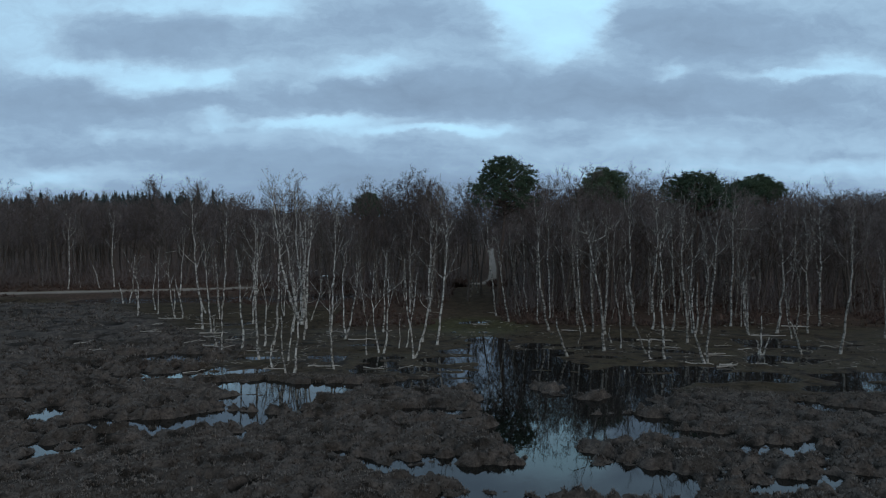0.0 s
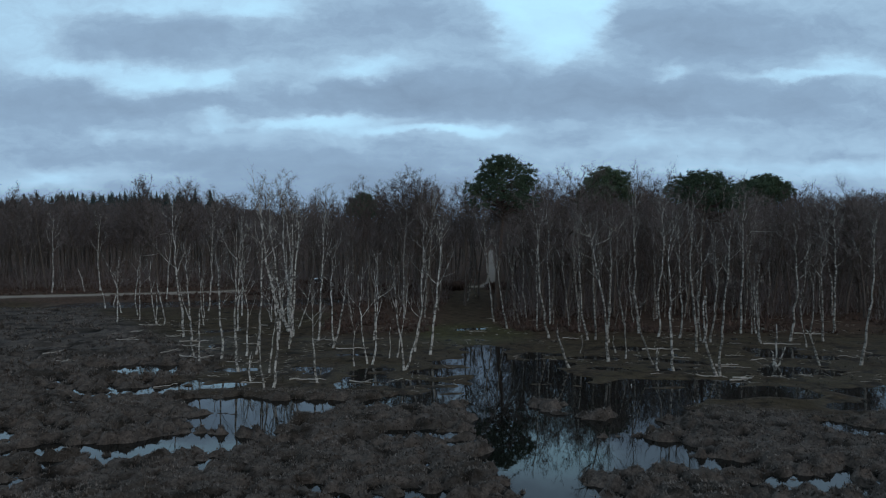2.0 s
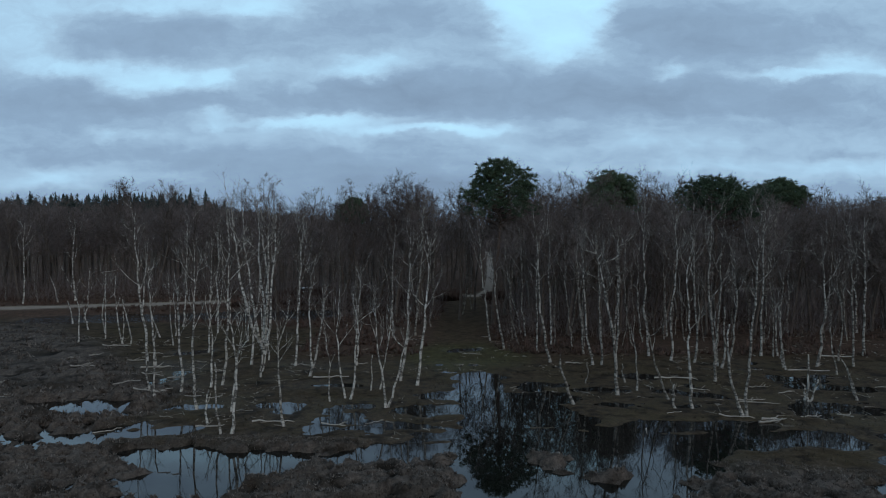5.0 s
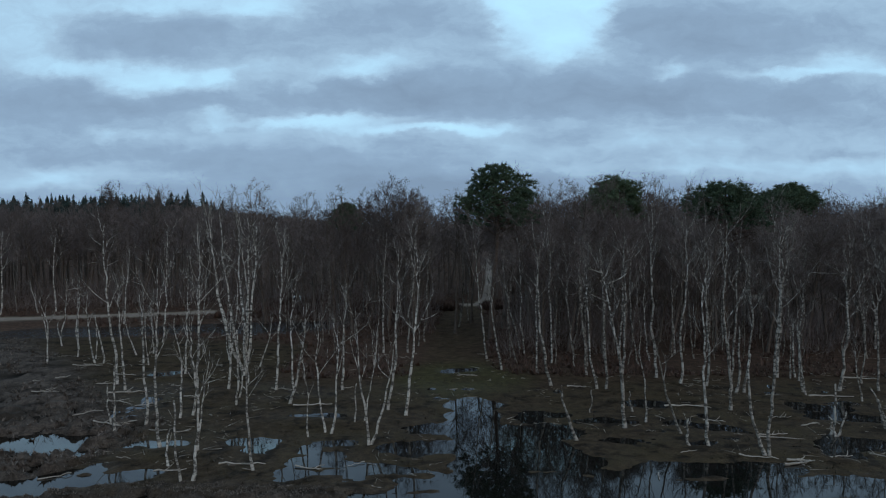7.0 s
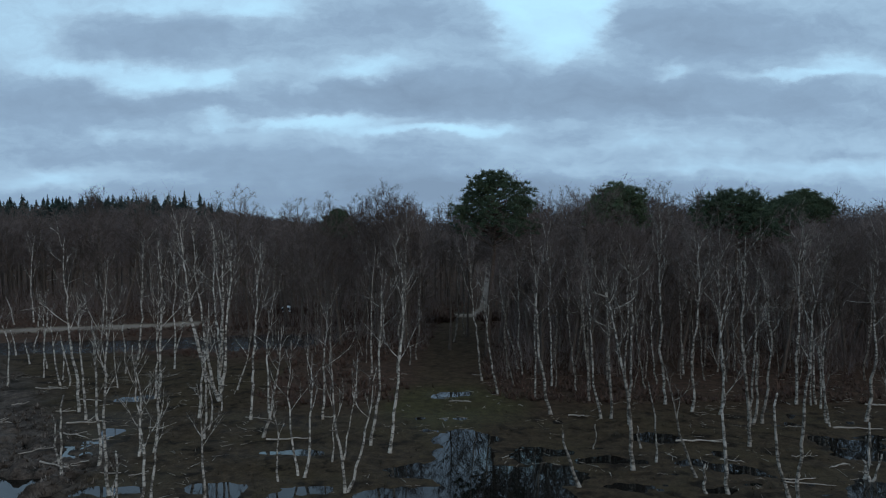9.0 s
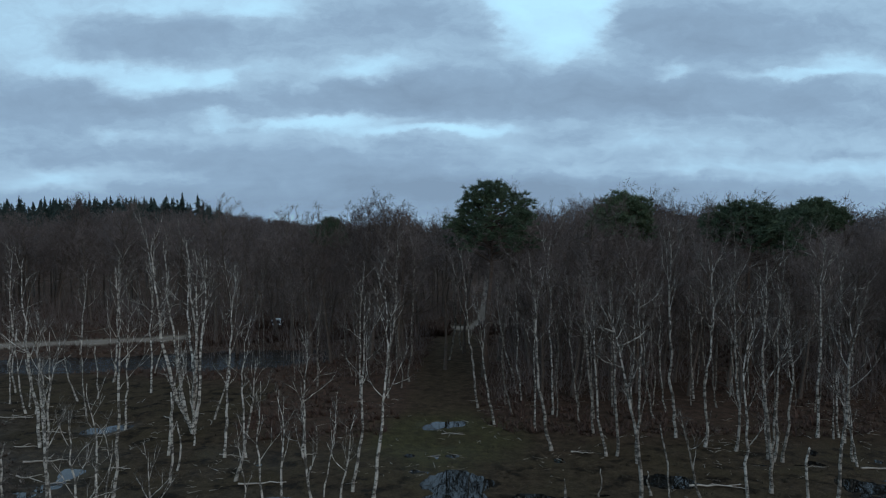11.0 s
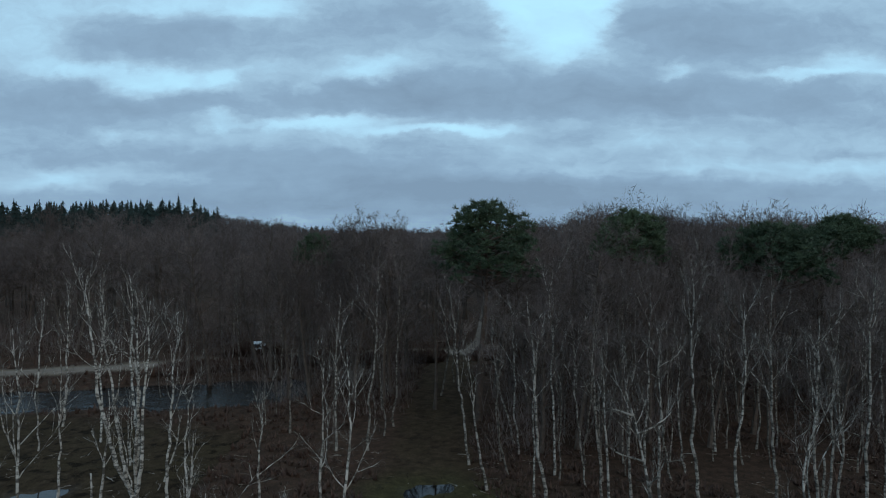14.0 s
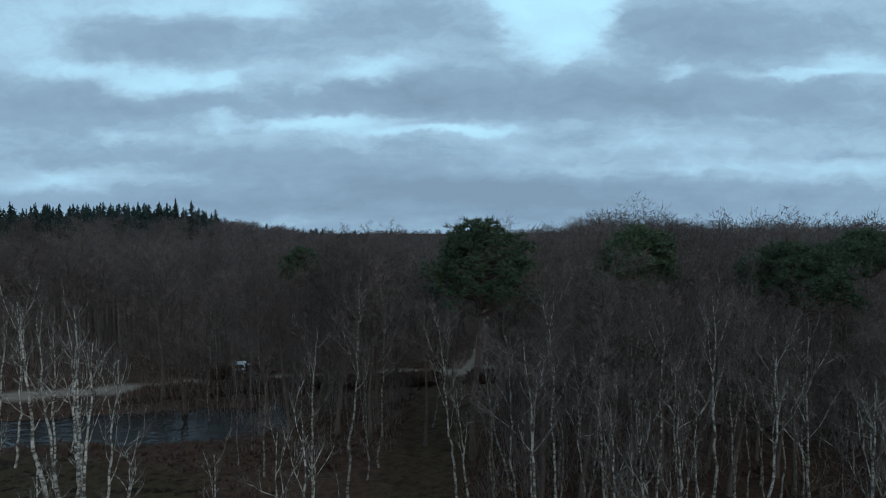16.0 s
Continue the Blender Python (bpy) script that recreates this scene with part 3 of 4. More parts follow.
def make_tufts():
    rng = np.random.default_rng(5)
    bits = Bits()
    for n, y0, y1, size, count in ((9000, 2, 18, 0.15, 5), (92000, 18, 50, 0.115, 5), (24000, 48, 92, 0.22, 7)):
        x, y = scatter(rng, n, y0, y1, 1.1, 0.66)
        z, zones, pool = land(x, y)
        thin = 0.23 + 0.12 * smooth(46, 56, y)
        keep = (pool < -0.03) & (zones["heath"] > 0.3) & (zones["crest"] > thin) & (fbm(x * 0.22, y * 0.3, 3, 97) > -0.22 + 0.14 * smooth(44, 54, y)) & (fbm(x * 0.9, y * 1.1, 3, 99) > -0.20)
        x, y, z = x[keep], y[keep], z[keep]
        v = blades(rng, x, y, z, size * (0.7 + 1.2 * rng.random(len(x))), count, 0.7, 0.17)
        bits.add(v, None, np.arange(len(v)).reshape(-1, 3))
    tagged(part("heath_grass", bits, TUFT, flat=True), "dead brown moor grass in dense low tussocks", "grass", kind="stuff")
    # thin sedge and plant litter on the mud
    x, y = scatter(rng, 15000, 42, 90, 1.0, 0.72)
    z, zones, pool = land(x, y)
    keep = (pool < -0.05) & (zones["heath"] < 0.4) & (fbm(x * 0.3, y * 0.3, 3, 88) > -0.02)
    x, y, z = x[keep], y[keep], z[keep]
    bits = Bits()
    v = blades(rng, x, y, z, 0.10 + 0.30 * rng.random(len(x)) ** 2, 7, 0.8, 0.07)
    bits.add(v, None, np.arange(len(v)).reshape(-1, 3))
    tagged(part("bog_sedge", bits, SEDGE, flat=True), "thin dead sedge scattered over dark bog mud", "grass", kind="stuff")
    # collapsed bracken under the wood's edge
    x, y = scatter(rng, 16000, 64, 140, 1.2, 0.72)
    z, zones, pool = land(x, y)
    keep = (pool < -0.4) & (zones["litter"] > 0.45) & (off_line(x, y, TRACK) > 2.6) & (off_line(x, y, RIDE) > 2.0) & (fbm(x * 0.12, y * 0.12, 3, 93) > -0.08)
    x, y, z = x[keep], y[keep], z[keep]
    # a taller bank of it screens the track where the wood comes close
    bx = np.concatenate([-29 + 33 * rng.random(1850), 8 + 40 * rng.random(1200)])
    by = np.interp(bx, [p[0] for p in TRACK], [p[1] for p in TRACK]) - 2.4 - 5 * rng.random(len(bx))
    x, y, z = np.concatenate([x, bx]), np.concatenate([y, by]), np.concatenate([z, land(bx, by)[0]])
    bits = Bits()
    tall = np.where(np.arange(len(x)) < len(x) - len(bx), 0.0, 0.75)
    cx = -24 + 6 * rng.random(320)
    cy = np.interp(cx, [p[0] for p in TRACK], [p[1] for p in TRACK]) + 2.3 + 1.2 * rng.random(320)
    x, y, z = np.concatenate([x, cx]), np.concatenate([y, cy]), np.concatenate([z, land(cx, cy)[0]])
    tall = np.concatenate([tall, np.full(320, 1.2)])
    v = blades(rng, x, y, z, tall + 0.35 + 0.45 * rng.random(len(x)), 9, 0.75, 0.13)
    bits.add(v, None, np.arange(len(v)).reshape(-1, 3))
    tagged(part("bracken", bits, BRACKEN, flat=True), "collapsed rusty brown bracken along the wood's edge", "bracken", kind="stuff")


make_tufts()


# ---- trees ----
def limb(rng, start, way, length, steps, wander, rise):
    """Points along a crooked limb that bends upwards."""
    p, d = np.array(start, float), np.array(way, float)
    d /= np.linalg.norm(d)
    pts = [p.copy()]
    for _ in range(steps):
        d = d + rng.normal(0, wander, 3) + np.array((0, 0, rise))
        d /= np.linalg.norm(d)
        p = p + d * length / steps
        pts.append(p.copy())
    return np.array(pts)


def along(pts, f):
    k = f * (len(pts) - 1)
    i = min(int(k), len(pts) - 2)
    return pts[i] + (pts[i + 1] - pts[i]) * (k - i), pts[i + 1] - pts[i]


def twig_cloud(rng, bits, lines, count, length, r, droop=0.0, spread=0.9, fine=False):
    """Fine twigs all along the given limbs, denser to their ends."""
    if not lines:
        return
    pick = rng.integers(0, len(lines), count)
    a, b = np.zeros((count, 3)), np.zeros((count, 3))
    for n in range(count):
        p, d = along(lines[pick[n]], 0.25 + 0.75 * rng.random() ** (0.45 if fine else 0.7))
        d = d / (np.linalg.norm(d) + 1e-9) + rng.normal(0, spread, 3) + np.array((0, 0, 0.25 - droop))
        a[n], b[n] = p, p + d / np.linalg.norm(d) * length * (0.4 + 0.9 * rng.random())
    if fine:
        bits.slivers(a, b, r, rng)
        count *= 2
    else:
        bits.spikes(a, b, r)
    # a second order from the first
    k = rng.integers(0, len(a), count)
    f = 0.3 + 0.6 * rng.random(count)[:, None]
    c = a[k] + (b[k] - a[k]) * f
    d = (b[k] - a[k]) / (np.linalg.norm(b[k] - a[k], axis=1)[:, None] + 1e-9) + rng.normal(0, 0.7, (count, 3)) - np.array((0, 0, droop))
    d /= np.linalg.norm(d, axis=1)[:, None]
    e = c + d * length * (0.3 + 0.5 * rng.random(count)[:, None])
    if fine:
        bits.slivers(c, e, r * 0.8, rng)
    else:
        bits.spikes(c, e, r * 0.8)


def birch(seed, x, y, tall, lean, thick, style, label, group, whole=False, bow=None, stems=(), arms=()):
    """A birch: style 'snag' is a bare broken pole, 'dead' keeps its white limbs, 'live' has fine brown twigs.
    stems: further stems from the same root (height, lean, bow); arms: stout side limbs (height, reach, rise)."""
    rng = np.random.default_rng(seed)
    base = new("birch_snag" if style == "snag" else "birch_tree")
    base.location = (x, y, height(x, y) - 0.06)
    thick *= 0.66
    # Stems inside the wood take the bark that has shade painted in.
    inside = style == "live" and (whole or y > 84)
    bark = BIRCH_SHADED if inside else BIRCH_GREY if x > 9 or style == "live" else BIRCH
    lines = []
    for stem, (tall, lean, bow, thick) in enumerate([(tall, lean, bow, thick)] + [(h, l, w, thick * 0.78) for h, l, w in stems]):
        steps = max(6, int(tall / 0.6))
        f = np.linspace(0, 1, steps + 1)
        drift = np.cumsum(rng.normal(0, 0.062, (steps + 1, 2)), axis=0)
        drift -= drift[:1] + (drift[-1:] - drift[:1]) * f[:, None]
        arc = rng.normal(0, 0.03) * tall if bow is None else bow
        deep = rng.normal(0, 0.03) * tall + (rng.normal(0, 0.9) if stem else 0)
        trunk = np.stack([lean * f + drift[:, 0] + arc * 4 * f * (1 - f), deep * f + drift[:, 1], tall * f], -1)
        if style == "snag":
            radii = thick * (1.0 - 0.45 * f) * (1 + rng.normal(0, 0.10, steps + 1))
        else:
            radii = thick * (1.0 - 0.86 * f ** 1.15) * (1 + rng.normal(0, 0.05, steps + 1))
        radii[0] *= 1.35
        t = Bits()
        t.tube(trunk, radii, 7)
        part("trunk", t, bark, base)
        lines.append(trunk[int(steps * 0.6):])
        count = {"snag": rng.integers(0, 3), "dead": 3 + int(tall * 0.42), "live": 3 + int(tall * 0.36)}[style]
        low = {"snag": 0.4, "dead": 0.40, "live": 0.40}[style] + 0.14 * rng.random()
        if stem:
            count, low = max(3, count - 3), 0.5
        for n in range(count):
            at = low + (0.95 - low) * (n + rng.random()) / max(count, 1)
            p, _ = along(trunk, at)
            az = n * 2.4 + rng.random() * 1.5
            r0 = thick * (1 - 0.86 * at) * (0.34 + 0.40 * rng.random())
            length = (0.45 + 0.55 * (1 - at)) * tall * (0.15 + 0.25 * rng.random()) + 0.3
            if style == "snag":
                length = 0.25 + 0.5 * rng.random()
            # a short outward elbow, then a sweep upwards
            pts = limb(rng, p, (math.cos(az), math.sin(az), 0.55 + 1.7 * rng.random()), length, 7, 0.12, 0.13)
            one = one if whole and n else Bits()
            one.tube(pts, np.linspace(max(r0, 0.016), 0.008, 8), 4)
            lines.append(pts)
            if style != "snag":
                for _ in range(1 + int(length > 1.2) + int(length > 2.0)):
                    q, d = along(pts, 0.25 + 0.65 * rng.random())
                    sub = limb(rng, q, d / np.linalg.norm(d) + rng.normal(0, 0.45, 3), length * (0.25 + 0.35 * rng.random()), 4, 0.13, 0.08)
                    one.tube(sub, np.linspace(max(r0 * 0.5, 0.013), 0.007, 5), 3)
                    lines.append(sub)
            if not whole or n == count - 1:
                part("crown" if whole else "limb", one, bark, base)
        if not stem:
            for z, reach, rise in arms:
                p, _ = along(trunk, z / tall)
                pts = limb(rng, p, (reach, rng.normal(0, 0.3), rise), math.hypot(reach, rise), 6, 0.10, 0.0)
                one = Bits()
                one.tube(pts, np.linspace(thick * 0.42, 0.014, 7), 5)
                for _ in range(3):
                    q, d = along(pts, 0.3 + 0.65 * rng.random())
                    sub = limb(rng, q, d / np.linalg.norm(d) + rng.normal(0, 0.5, 3) + np.array((0, 0, 0.5)), 0.5 + 0.6 * rng.random(), 4, 0.13, 0.05)
                    one.tube(sub, np.linspace(0.02, 0.007, 5), 3)
                    lines.append(sub)
                part("limb", one, bark, base)
    if style != "snag":
        tw = Bits()
        twig_cloud(rng, tw, lines, int(tall * (17 if style == "live" else 15)) * (1 + len(stems) // 2), 0.065 * tall, 0.0065 if style == "dead" else 0.012, 0.05, 0.7, style == "live")
        tagged(part("twig_spray", tw, TWIG if style == "live" else DEAD_TWIG, base), kind="stuff")
    return tagged(base, label, "tree", group)


# Birches that stand singly: across, ahead, height, lean, half thickness, bow.
WEST_BIRCHES = [
    (-33.5, 74.3, 6.6, -1.3, 0.10, 0.40), (-24.1, 67.9, 12.9, -0.7, 0.17, -0.22), (-22.6, 66.0, 8.7, -0.7, 0.13, -0.02),
    (-16.7, 56.2, 8.4, -0.5, 0.14, 0.16), (-14.2, 52.3, 10.3, -0.1, 0.14, -0.16), (-15.3, 58.1, 6.7, -0.2, 0.12, -0.03),
    (-14.7, 58.8, 12.8, 0.6, 0.14, 0.26), (-20.2, 71.9, 9.2, 0.3, 0.12, 0.09), (-28.2, 86.6, 12.2, 0.5, 0.15, 0.1),
    (-39.4, 101.6, 9.9, 0.7, 0.15, 0.0), (-10.3, 46.8, 8.1, -0.2, 0.13, 0.25), (-11.8, 51.6, 5.7, 0.8, 0.10, -0.2),
    (-22.9, 82.6, 12.0, 0.0, 0.14, 0.2), (-44.4, 96.1, 7.1, 1.0, 0.12, 0.0), (-60.5, 109.5, 12.2, 0.3, 0.16, 0.2), (-55.2, 113.9, 12.2, 0.3, 0.16, -0.2),
]
MIDDLE_BIRCHES = [
    (-14.7, 66.3, 8.3, 0.9, 0.15, -0.08), (-7.8, 48.4, 6.2, -0.3, 0.12, -0.15), (-10.9, 65.9, 12.6, 0.5, 0.15, 0.07),
    (-9.5, 65.9, 9.2, 0.3, 0.12, -0.43), (-8.9, 61.7, 7.2, 1.2, 0.15, 0.11), (-6.1, 54.1, 4.8, -0.4, 0.08, -0.04),
    (-5.2, 54.9, 7.4, -0.4, 0.10, -0.28), (-4.8, 54.6, 7.1, 0.2, 0.12, 0.25), (-5.8, 65.9, 8.3, 0.4, 0.14, 0.07),
    (-2.3, 52.5, 8.0, -0.7, 0.12, 0.08), (-2.2, 52.6, 6.4, 1.5, 0.12, 0.06), (-3.1, 57.4, 5.9, 0.9, 0.08, 0.05),
    (-1.8, 60.1, 11.1, 0.8, 0.15, 0.10), (-0.5, 58.7, 11.7, 0.7, 0.16, 0.21),
]
EAST_BIRCHES = [
    (16.4, 54.6, 6.1, -1.8, 0.12, -0.18), (17.2, 52.4, 11.6, -0.1, 0.14, -0.16), (19.8, 50.6, 12.5, 0.8, 0.14, 0.04),
    (19.7, 69.9, 15.1, -0.5, 0.17, 0.05), (21.0, 67.9, 13.4, 0.1, 0.15, 0.03), (22.7, 67.0, 14.1, -0.1, 0.15, 0.16),
    (14.6, 66.1, 11.0, -0.7, 0.15, 0.07), (13.9, 66.1, 10.6, -1.0, 0.14, -0.15), (15.5, 64.6, 11.5, -0.1, 0.15, 0.11),
    (24.8, 65.0, 10.1, 0.1, 0.15, 0.45), (29.7, 69.9, 14.1, 0.4, 0.16, -0.03), (29.3, 65.0, 8.1, 0.1, 0.13, -0.27),
    (32.2, 65.3, 10.5, 0.2, 0.18, 0.1), (35.2, 65.3, 10.1, -0.2, 0.13, 0.0), (38.9, 70.0, 12.4, -0.4, 0.17, 0.1), (31.9, 54.3, 11.5, 1.0, 0.16, 0.2),
]
INNER_BIRCHES = [
    (-3.9, 80.6, 11.9, 0.3, 0.15, -0.02), (-1.5, 80.6, 14.1, 0.9, 0.15, 0.05), (0.0, 86.6, 13.4, 0.7, 0.14, -0.03),
    (-8.4, 84.8, 9.0, 0.4, 0.14, 0.01), (6.1, 77.6, 13.2, -1.3, 0.14, -0.07), (7.1, 73.0, 9.6, -1.3, 0.14, -0.34),
    (9.8, 82.2, 10.8, -1.8, 0.13, -0.38), (9.9, 79.8, 11.4, -0.7, 0.12, 0.01), (10.0, 71.4, 9.9, -0.2, 0.12, 0.01),
    (10.5, 67.2, 13.3, -1.5, 0.17, -0.12), (11.9, 75.6, 14.3, 0.0, 0.13, -0.13), (14.1, 70.9, 10.7, -0.5, 0.14, -0.11),
    (18.7, 77.9, 12.9, 0.2, 0.13, -0.04), (20.9, 75.6, 9.3, -0.7, 0.12, -0.08), (24.8, 80.4, 9.6, -0.5, 0.13, 0.01),
]
BACK_BIRCHES = [
    (13.6, 73.4, 11.2, -1.1, 0.10, -0.10), (19.6, 74.6, 11.1, -0.4, 0.10, -0.39),
    (28.1, 80.9, 11.3, 0.2, 0.11, 0.07), (35.2, 88.9, 11.6, 0.1, 0.11, -0.03), (39.4, 88.9, 11.6, -0.1, 0.12, -0.33),
    (29.8, 81.3, 8.5, 0.1, 0.10, -0.04), (-5.8, 101.4, 13.6, 0.1, 0.15, 0.1), (27.2, 93.1, 14.8, -0.5, 0.16, 0.1),
    (3.9, 97.0, 13.6, 0.3, 0.13, 0.2), (5.3, 103.0, 14.4, -0.3, 0.12, -0.2), (4.4, 109.0, 14.0, 0.4, 0.13, 0.1), (38.4, 82.3, 12.3, 0.3, 0.14, -0.2), (45.8, 82.3, 14.0, -1.2, 0.16, 0.2), (40.6, 62.2, 8.3, -0.3, 0.14, 0.1),
]
SNAGS = [
    (-29.2, 75.9, 4.4, -0.8, 0.12), (-10.9, 46.8, 4.0, -0.3, 0.10), (-12.4, 49.0, 2.0, 0.1, 0.09), (-37.9, 84.6, 2.5, -0.4, 0.11),
    (-41.9, 88.8, 2.8, -0.6, 0.11), (-35.1, 82.7, 5.7, 0.1, 0.11), (-56.5, 111.6, 3.8, -1.2, 0.12), (-13.0, 63.4, 3.1, 0.0, 0.10),
    (-12.6, 61.4, 5.3, 0.0, 0.11), (-3.7, 57.1, 2.5, 0.1, 0.08), (9.8, 53.2, 2.9, -0.9, 0.15), (15.0, 57.1, 4.7, -0.5, 0.09),
    (14.8, 59.5, 1.4, -0.2, 0.10), (11.9, 59.5, 1.6, 0.1, 0.07), (24.2, 65.0, 5.0, 0.1, 0.15), (19.6, 50.6, 5.6, -0.9, 0.13),
    (30.9, 68.7, 4.7, -0.2, 0.11), (25.4, 54.1, 1.3, -0.4, 0.11), (-17.7, 54.2, 4.5, 0.2, 0.11),
]
EAST_SNAGS = [
    (25.4, 54.5, 3.1, 0.2, 0.12), (29.4, 55.5, 2.6, -1.0, 0.11), (28.8, 54.3, 2.2, -0.7, 0.11), (25.5, 54.1, 1.5, 0.6, 0.10),
    (16.1, 52.4, 1.6, -0.1, 0.13), (31.2, 69.9, 4.7, -0.2, 0.12), (-18.6, 55.6, 2.4, -0.2, 0.10), (-31.0, 78.0, 3.0, 0.2, 0.09), (-26.6, 80.5, 4.6, -0.2, 0.10),
]

for n, row in enumerate(WEST_BIRCHES + MIDDLE_BIRCHES):
    birch(100 + n, *row[:5], "dead", "bare dead birch with white bark standing in mud", "birches in the bog", bow=row[5])
# a many-stemmed tree, forked near the ground and fanning upwards
birch(140, -14.7, 70.8, 14.3, -2.9, 0.23, "dead", "large many-stemmed dead birch with fanning white limbs", "birches in the bog",
      bow=-0.7, stems=[(14.2, -2.1, -0.5), (14.0, -1.4, 0.1), (13.7, -0.5, 0.25), (13.3, 0.5, 0.3), (12.6, 1.1, 0.2)])
_rng = np.random.default_rng(17)
for n in range(14):
    _x, _y = (-34 + 24 * _rng.random(), 64 + 26 * _rng.random()) if n < 9 else (24 + 16 * _rng.random(), 62 + 12 * _rng.random())
    birch(150 + n, _x, _y, 4 + 5 * _rng.random(), _rng.normal(0, 0.6), 0.08 + 0.04 * _rng.random(), "dead", "thin bare dead birch with white bark standing in mud", "birches in the bog")
for n, row in enumerate(EAST_BIRCHES):
    birch(200 + n, *row[:5], "dead", "slender bare birch with white bark beside dark water", "birches in the bog", bow=row[5])
birch(240, 13.3, 55.8, 10.8, -1.8, 0.18, "dead", "crooked white birch with stout level side limbs", "birches in the bog",
      bow=0.05, arms=[(7.9, -2.0, 0.9), (9.0, 2.0, 0.3), (9.7, -1.4, 0.4)])
birch(241, 21.6, 59.8, 13.1, -0.5, 0.16, "dead", "tall white birch with a broken forked top", "birches in the bog",
      bow=-0.3, stems=[(13.3, 0.9, 0.1)])
for n, row in enumerate(INNER_BIRCHES + BACK_BIRCHES):
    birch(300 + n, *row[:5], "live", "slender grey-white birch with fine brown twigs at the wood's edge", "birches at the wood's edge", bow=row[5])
for n, row in enumerate(SNAGS + EAST_SNAGS):
    birch(400 + n, *row, "snag", "broken white birch stump standing in bog mud", "birch snags")


def bare_tree(seed, tall, girth, crown, twigs=1350, r=0.016, fork=0.34):
    """A leafless broadleaf whose limbs spread to a rounded dome of fine twigs, its foot at the origin."""
    rng = np.random.default_rng(seed)
    base = new("bare_tree")
    trunk = limb(rng, (0, 0, -0.2), (rng.normal(0, 0.05), rng.normal(0, 0.05), 1), tall * 0.8, 9, 0.06, 0.06)
    trunk[:, 2] *= tall * 0.8 / trunk[-1, 2]
    t = Bits()
    radii = np.linspace(girth, 0.04, 10)
    radii[0] *= 1.4
    t.tube(trunk, radii, 6)
    part("trunk", t, OAK_BARK, base)
    lines, limbs = [], Bits()
    floor, count = tall * (fork + 0.06), 34
    for n in range(count):
        up = (n + rng.random()) / count
        az = n * 2.4 + 0.8 * rng.random()
        out = math.sqrt(max(0.02, 1 - up ** 2.2)) * (0.55 + 0.5 * rng.random() ** 0.7)
        end = np.array((crown * out * math.cos(az), crown * out * math.sin(az), floor + (tall - 0.5 - floor) * up * (0.9 + 0.1 * rng.random())))
        reach = math.hypot(end[0], end[1])
        p, _ = along(trunk, min(0.96, max(fork, (end[2] - 0.75 * reach - 0.4) / (tall * 0.8))))
        end[:2] += p[:2]
        mid = p * 0.5 + end * 0.5 + rng.normal(0, 0.25, 3) + np.array((0, 0, -0.10 * reach))
        pts = np.array([p, p * 0.7 + mid * 0.3, mid, mid * 0.4 + end * 0.6 + rng.normal(0, 0.12, 3), end])
        limbs.tube(pts[[0, 2, 4]], [girth * 0.26, girth * 0.14, 0.016], 4, False)
        away = (end - p) / (np.linalg.norm(end - p) + 1e-9)
        for _ in range(4):
            q, _d = along(pts, 0.5 + 0.48 * rng.random())
            sub = limb(rng, q, away + rng.normal(0, 0.65, 3) + np.array((0, 0, 0.2)), 0.7 + 0.9 * rng.random(), 4, 0.16, 0.06)
            limbs.spikes(sub[:1], sub[-1:], 0.022)
            lines.append(sub)
    part("crown", limbs, OAK_BARK, base)
    tw = Bits()
    twig_cloud(rng, tw, lines, twigs, 0.72, r, 0.03, 0.95, True)
    tagged(part("twig_spray", tw, TWIG, base, flat=True), kind="stuff")
    return base


def open_ground(x, y):
    """Where no wood grows: the bog, the track, the ride and the walk to it."""
    bare = (off_line(x, y, TRACK) < 4.5) | (off_line(x, y, CLEARING) < 2.2) | (off_line(x, y, [(3.0, 55), (3.5, 85), (5.5, 122)]) < 3.6)
    edge = np.where(x < -27, 124 + 0.25 * (x + 20), np.where(x < -12, 102, np.where(x < 4, 90, 80)))
    return bare | (y < edge) | (np.hypot(x + 21, y - 120.4) < 3.5)


# Pines that stand above the wood: across, ahead.
PINES = [(7.3, 88.5), (23.2, 99.5), (33.8, 90.0), (46.6, 105.0), (50.4, 107.0), (-14.3, 120.0)]


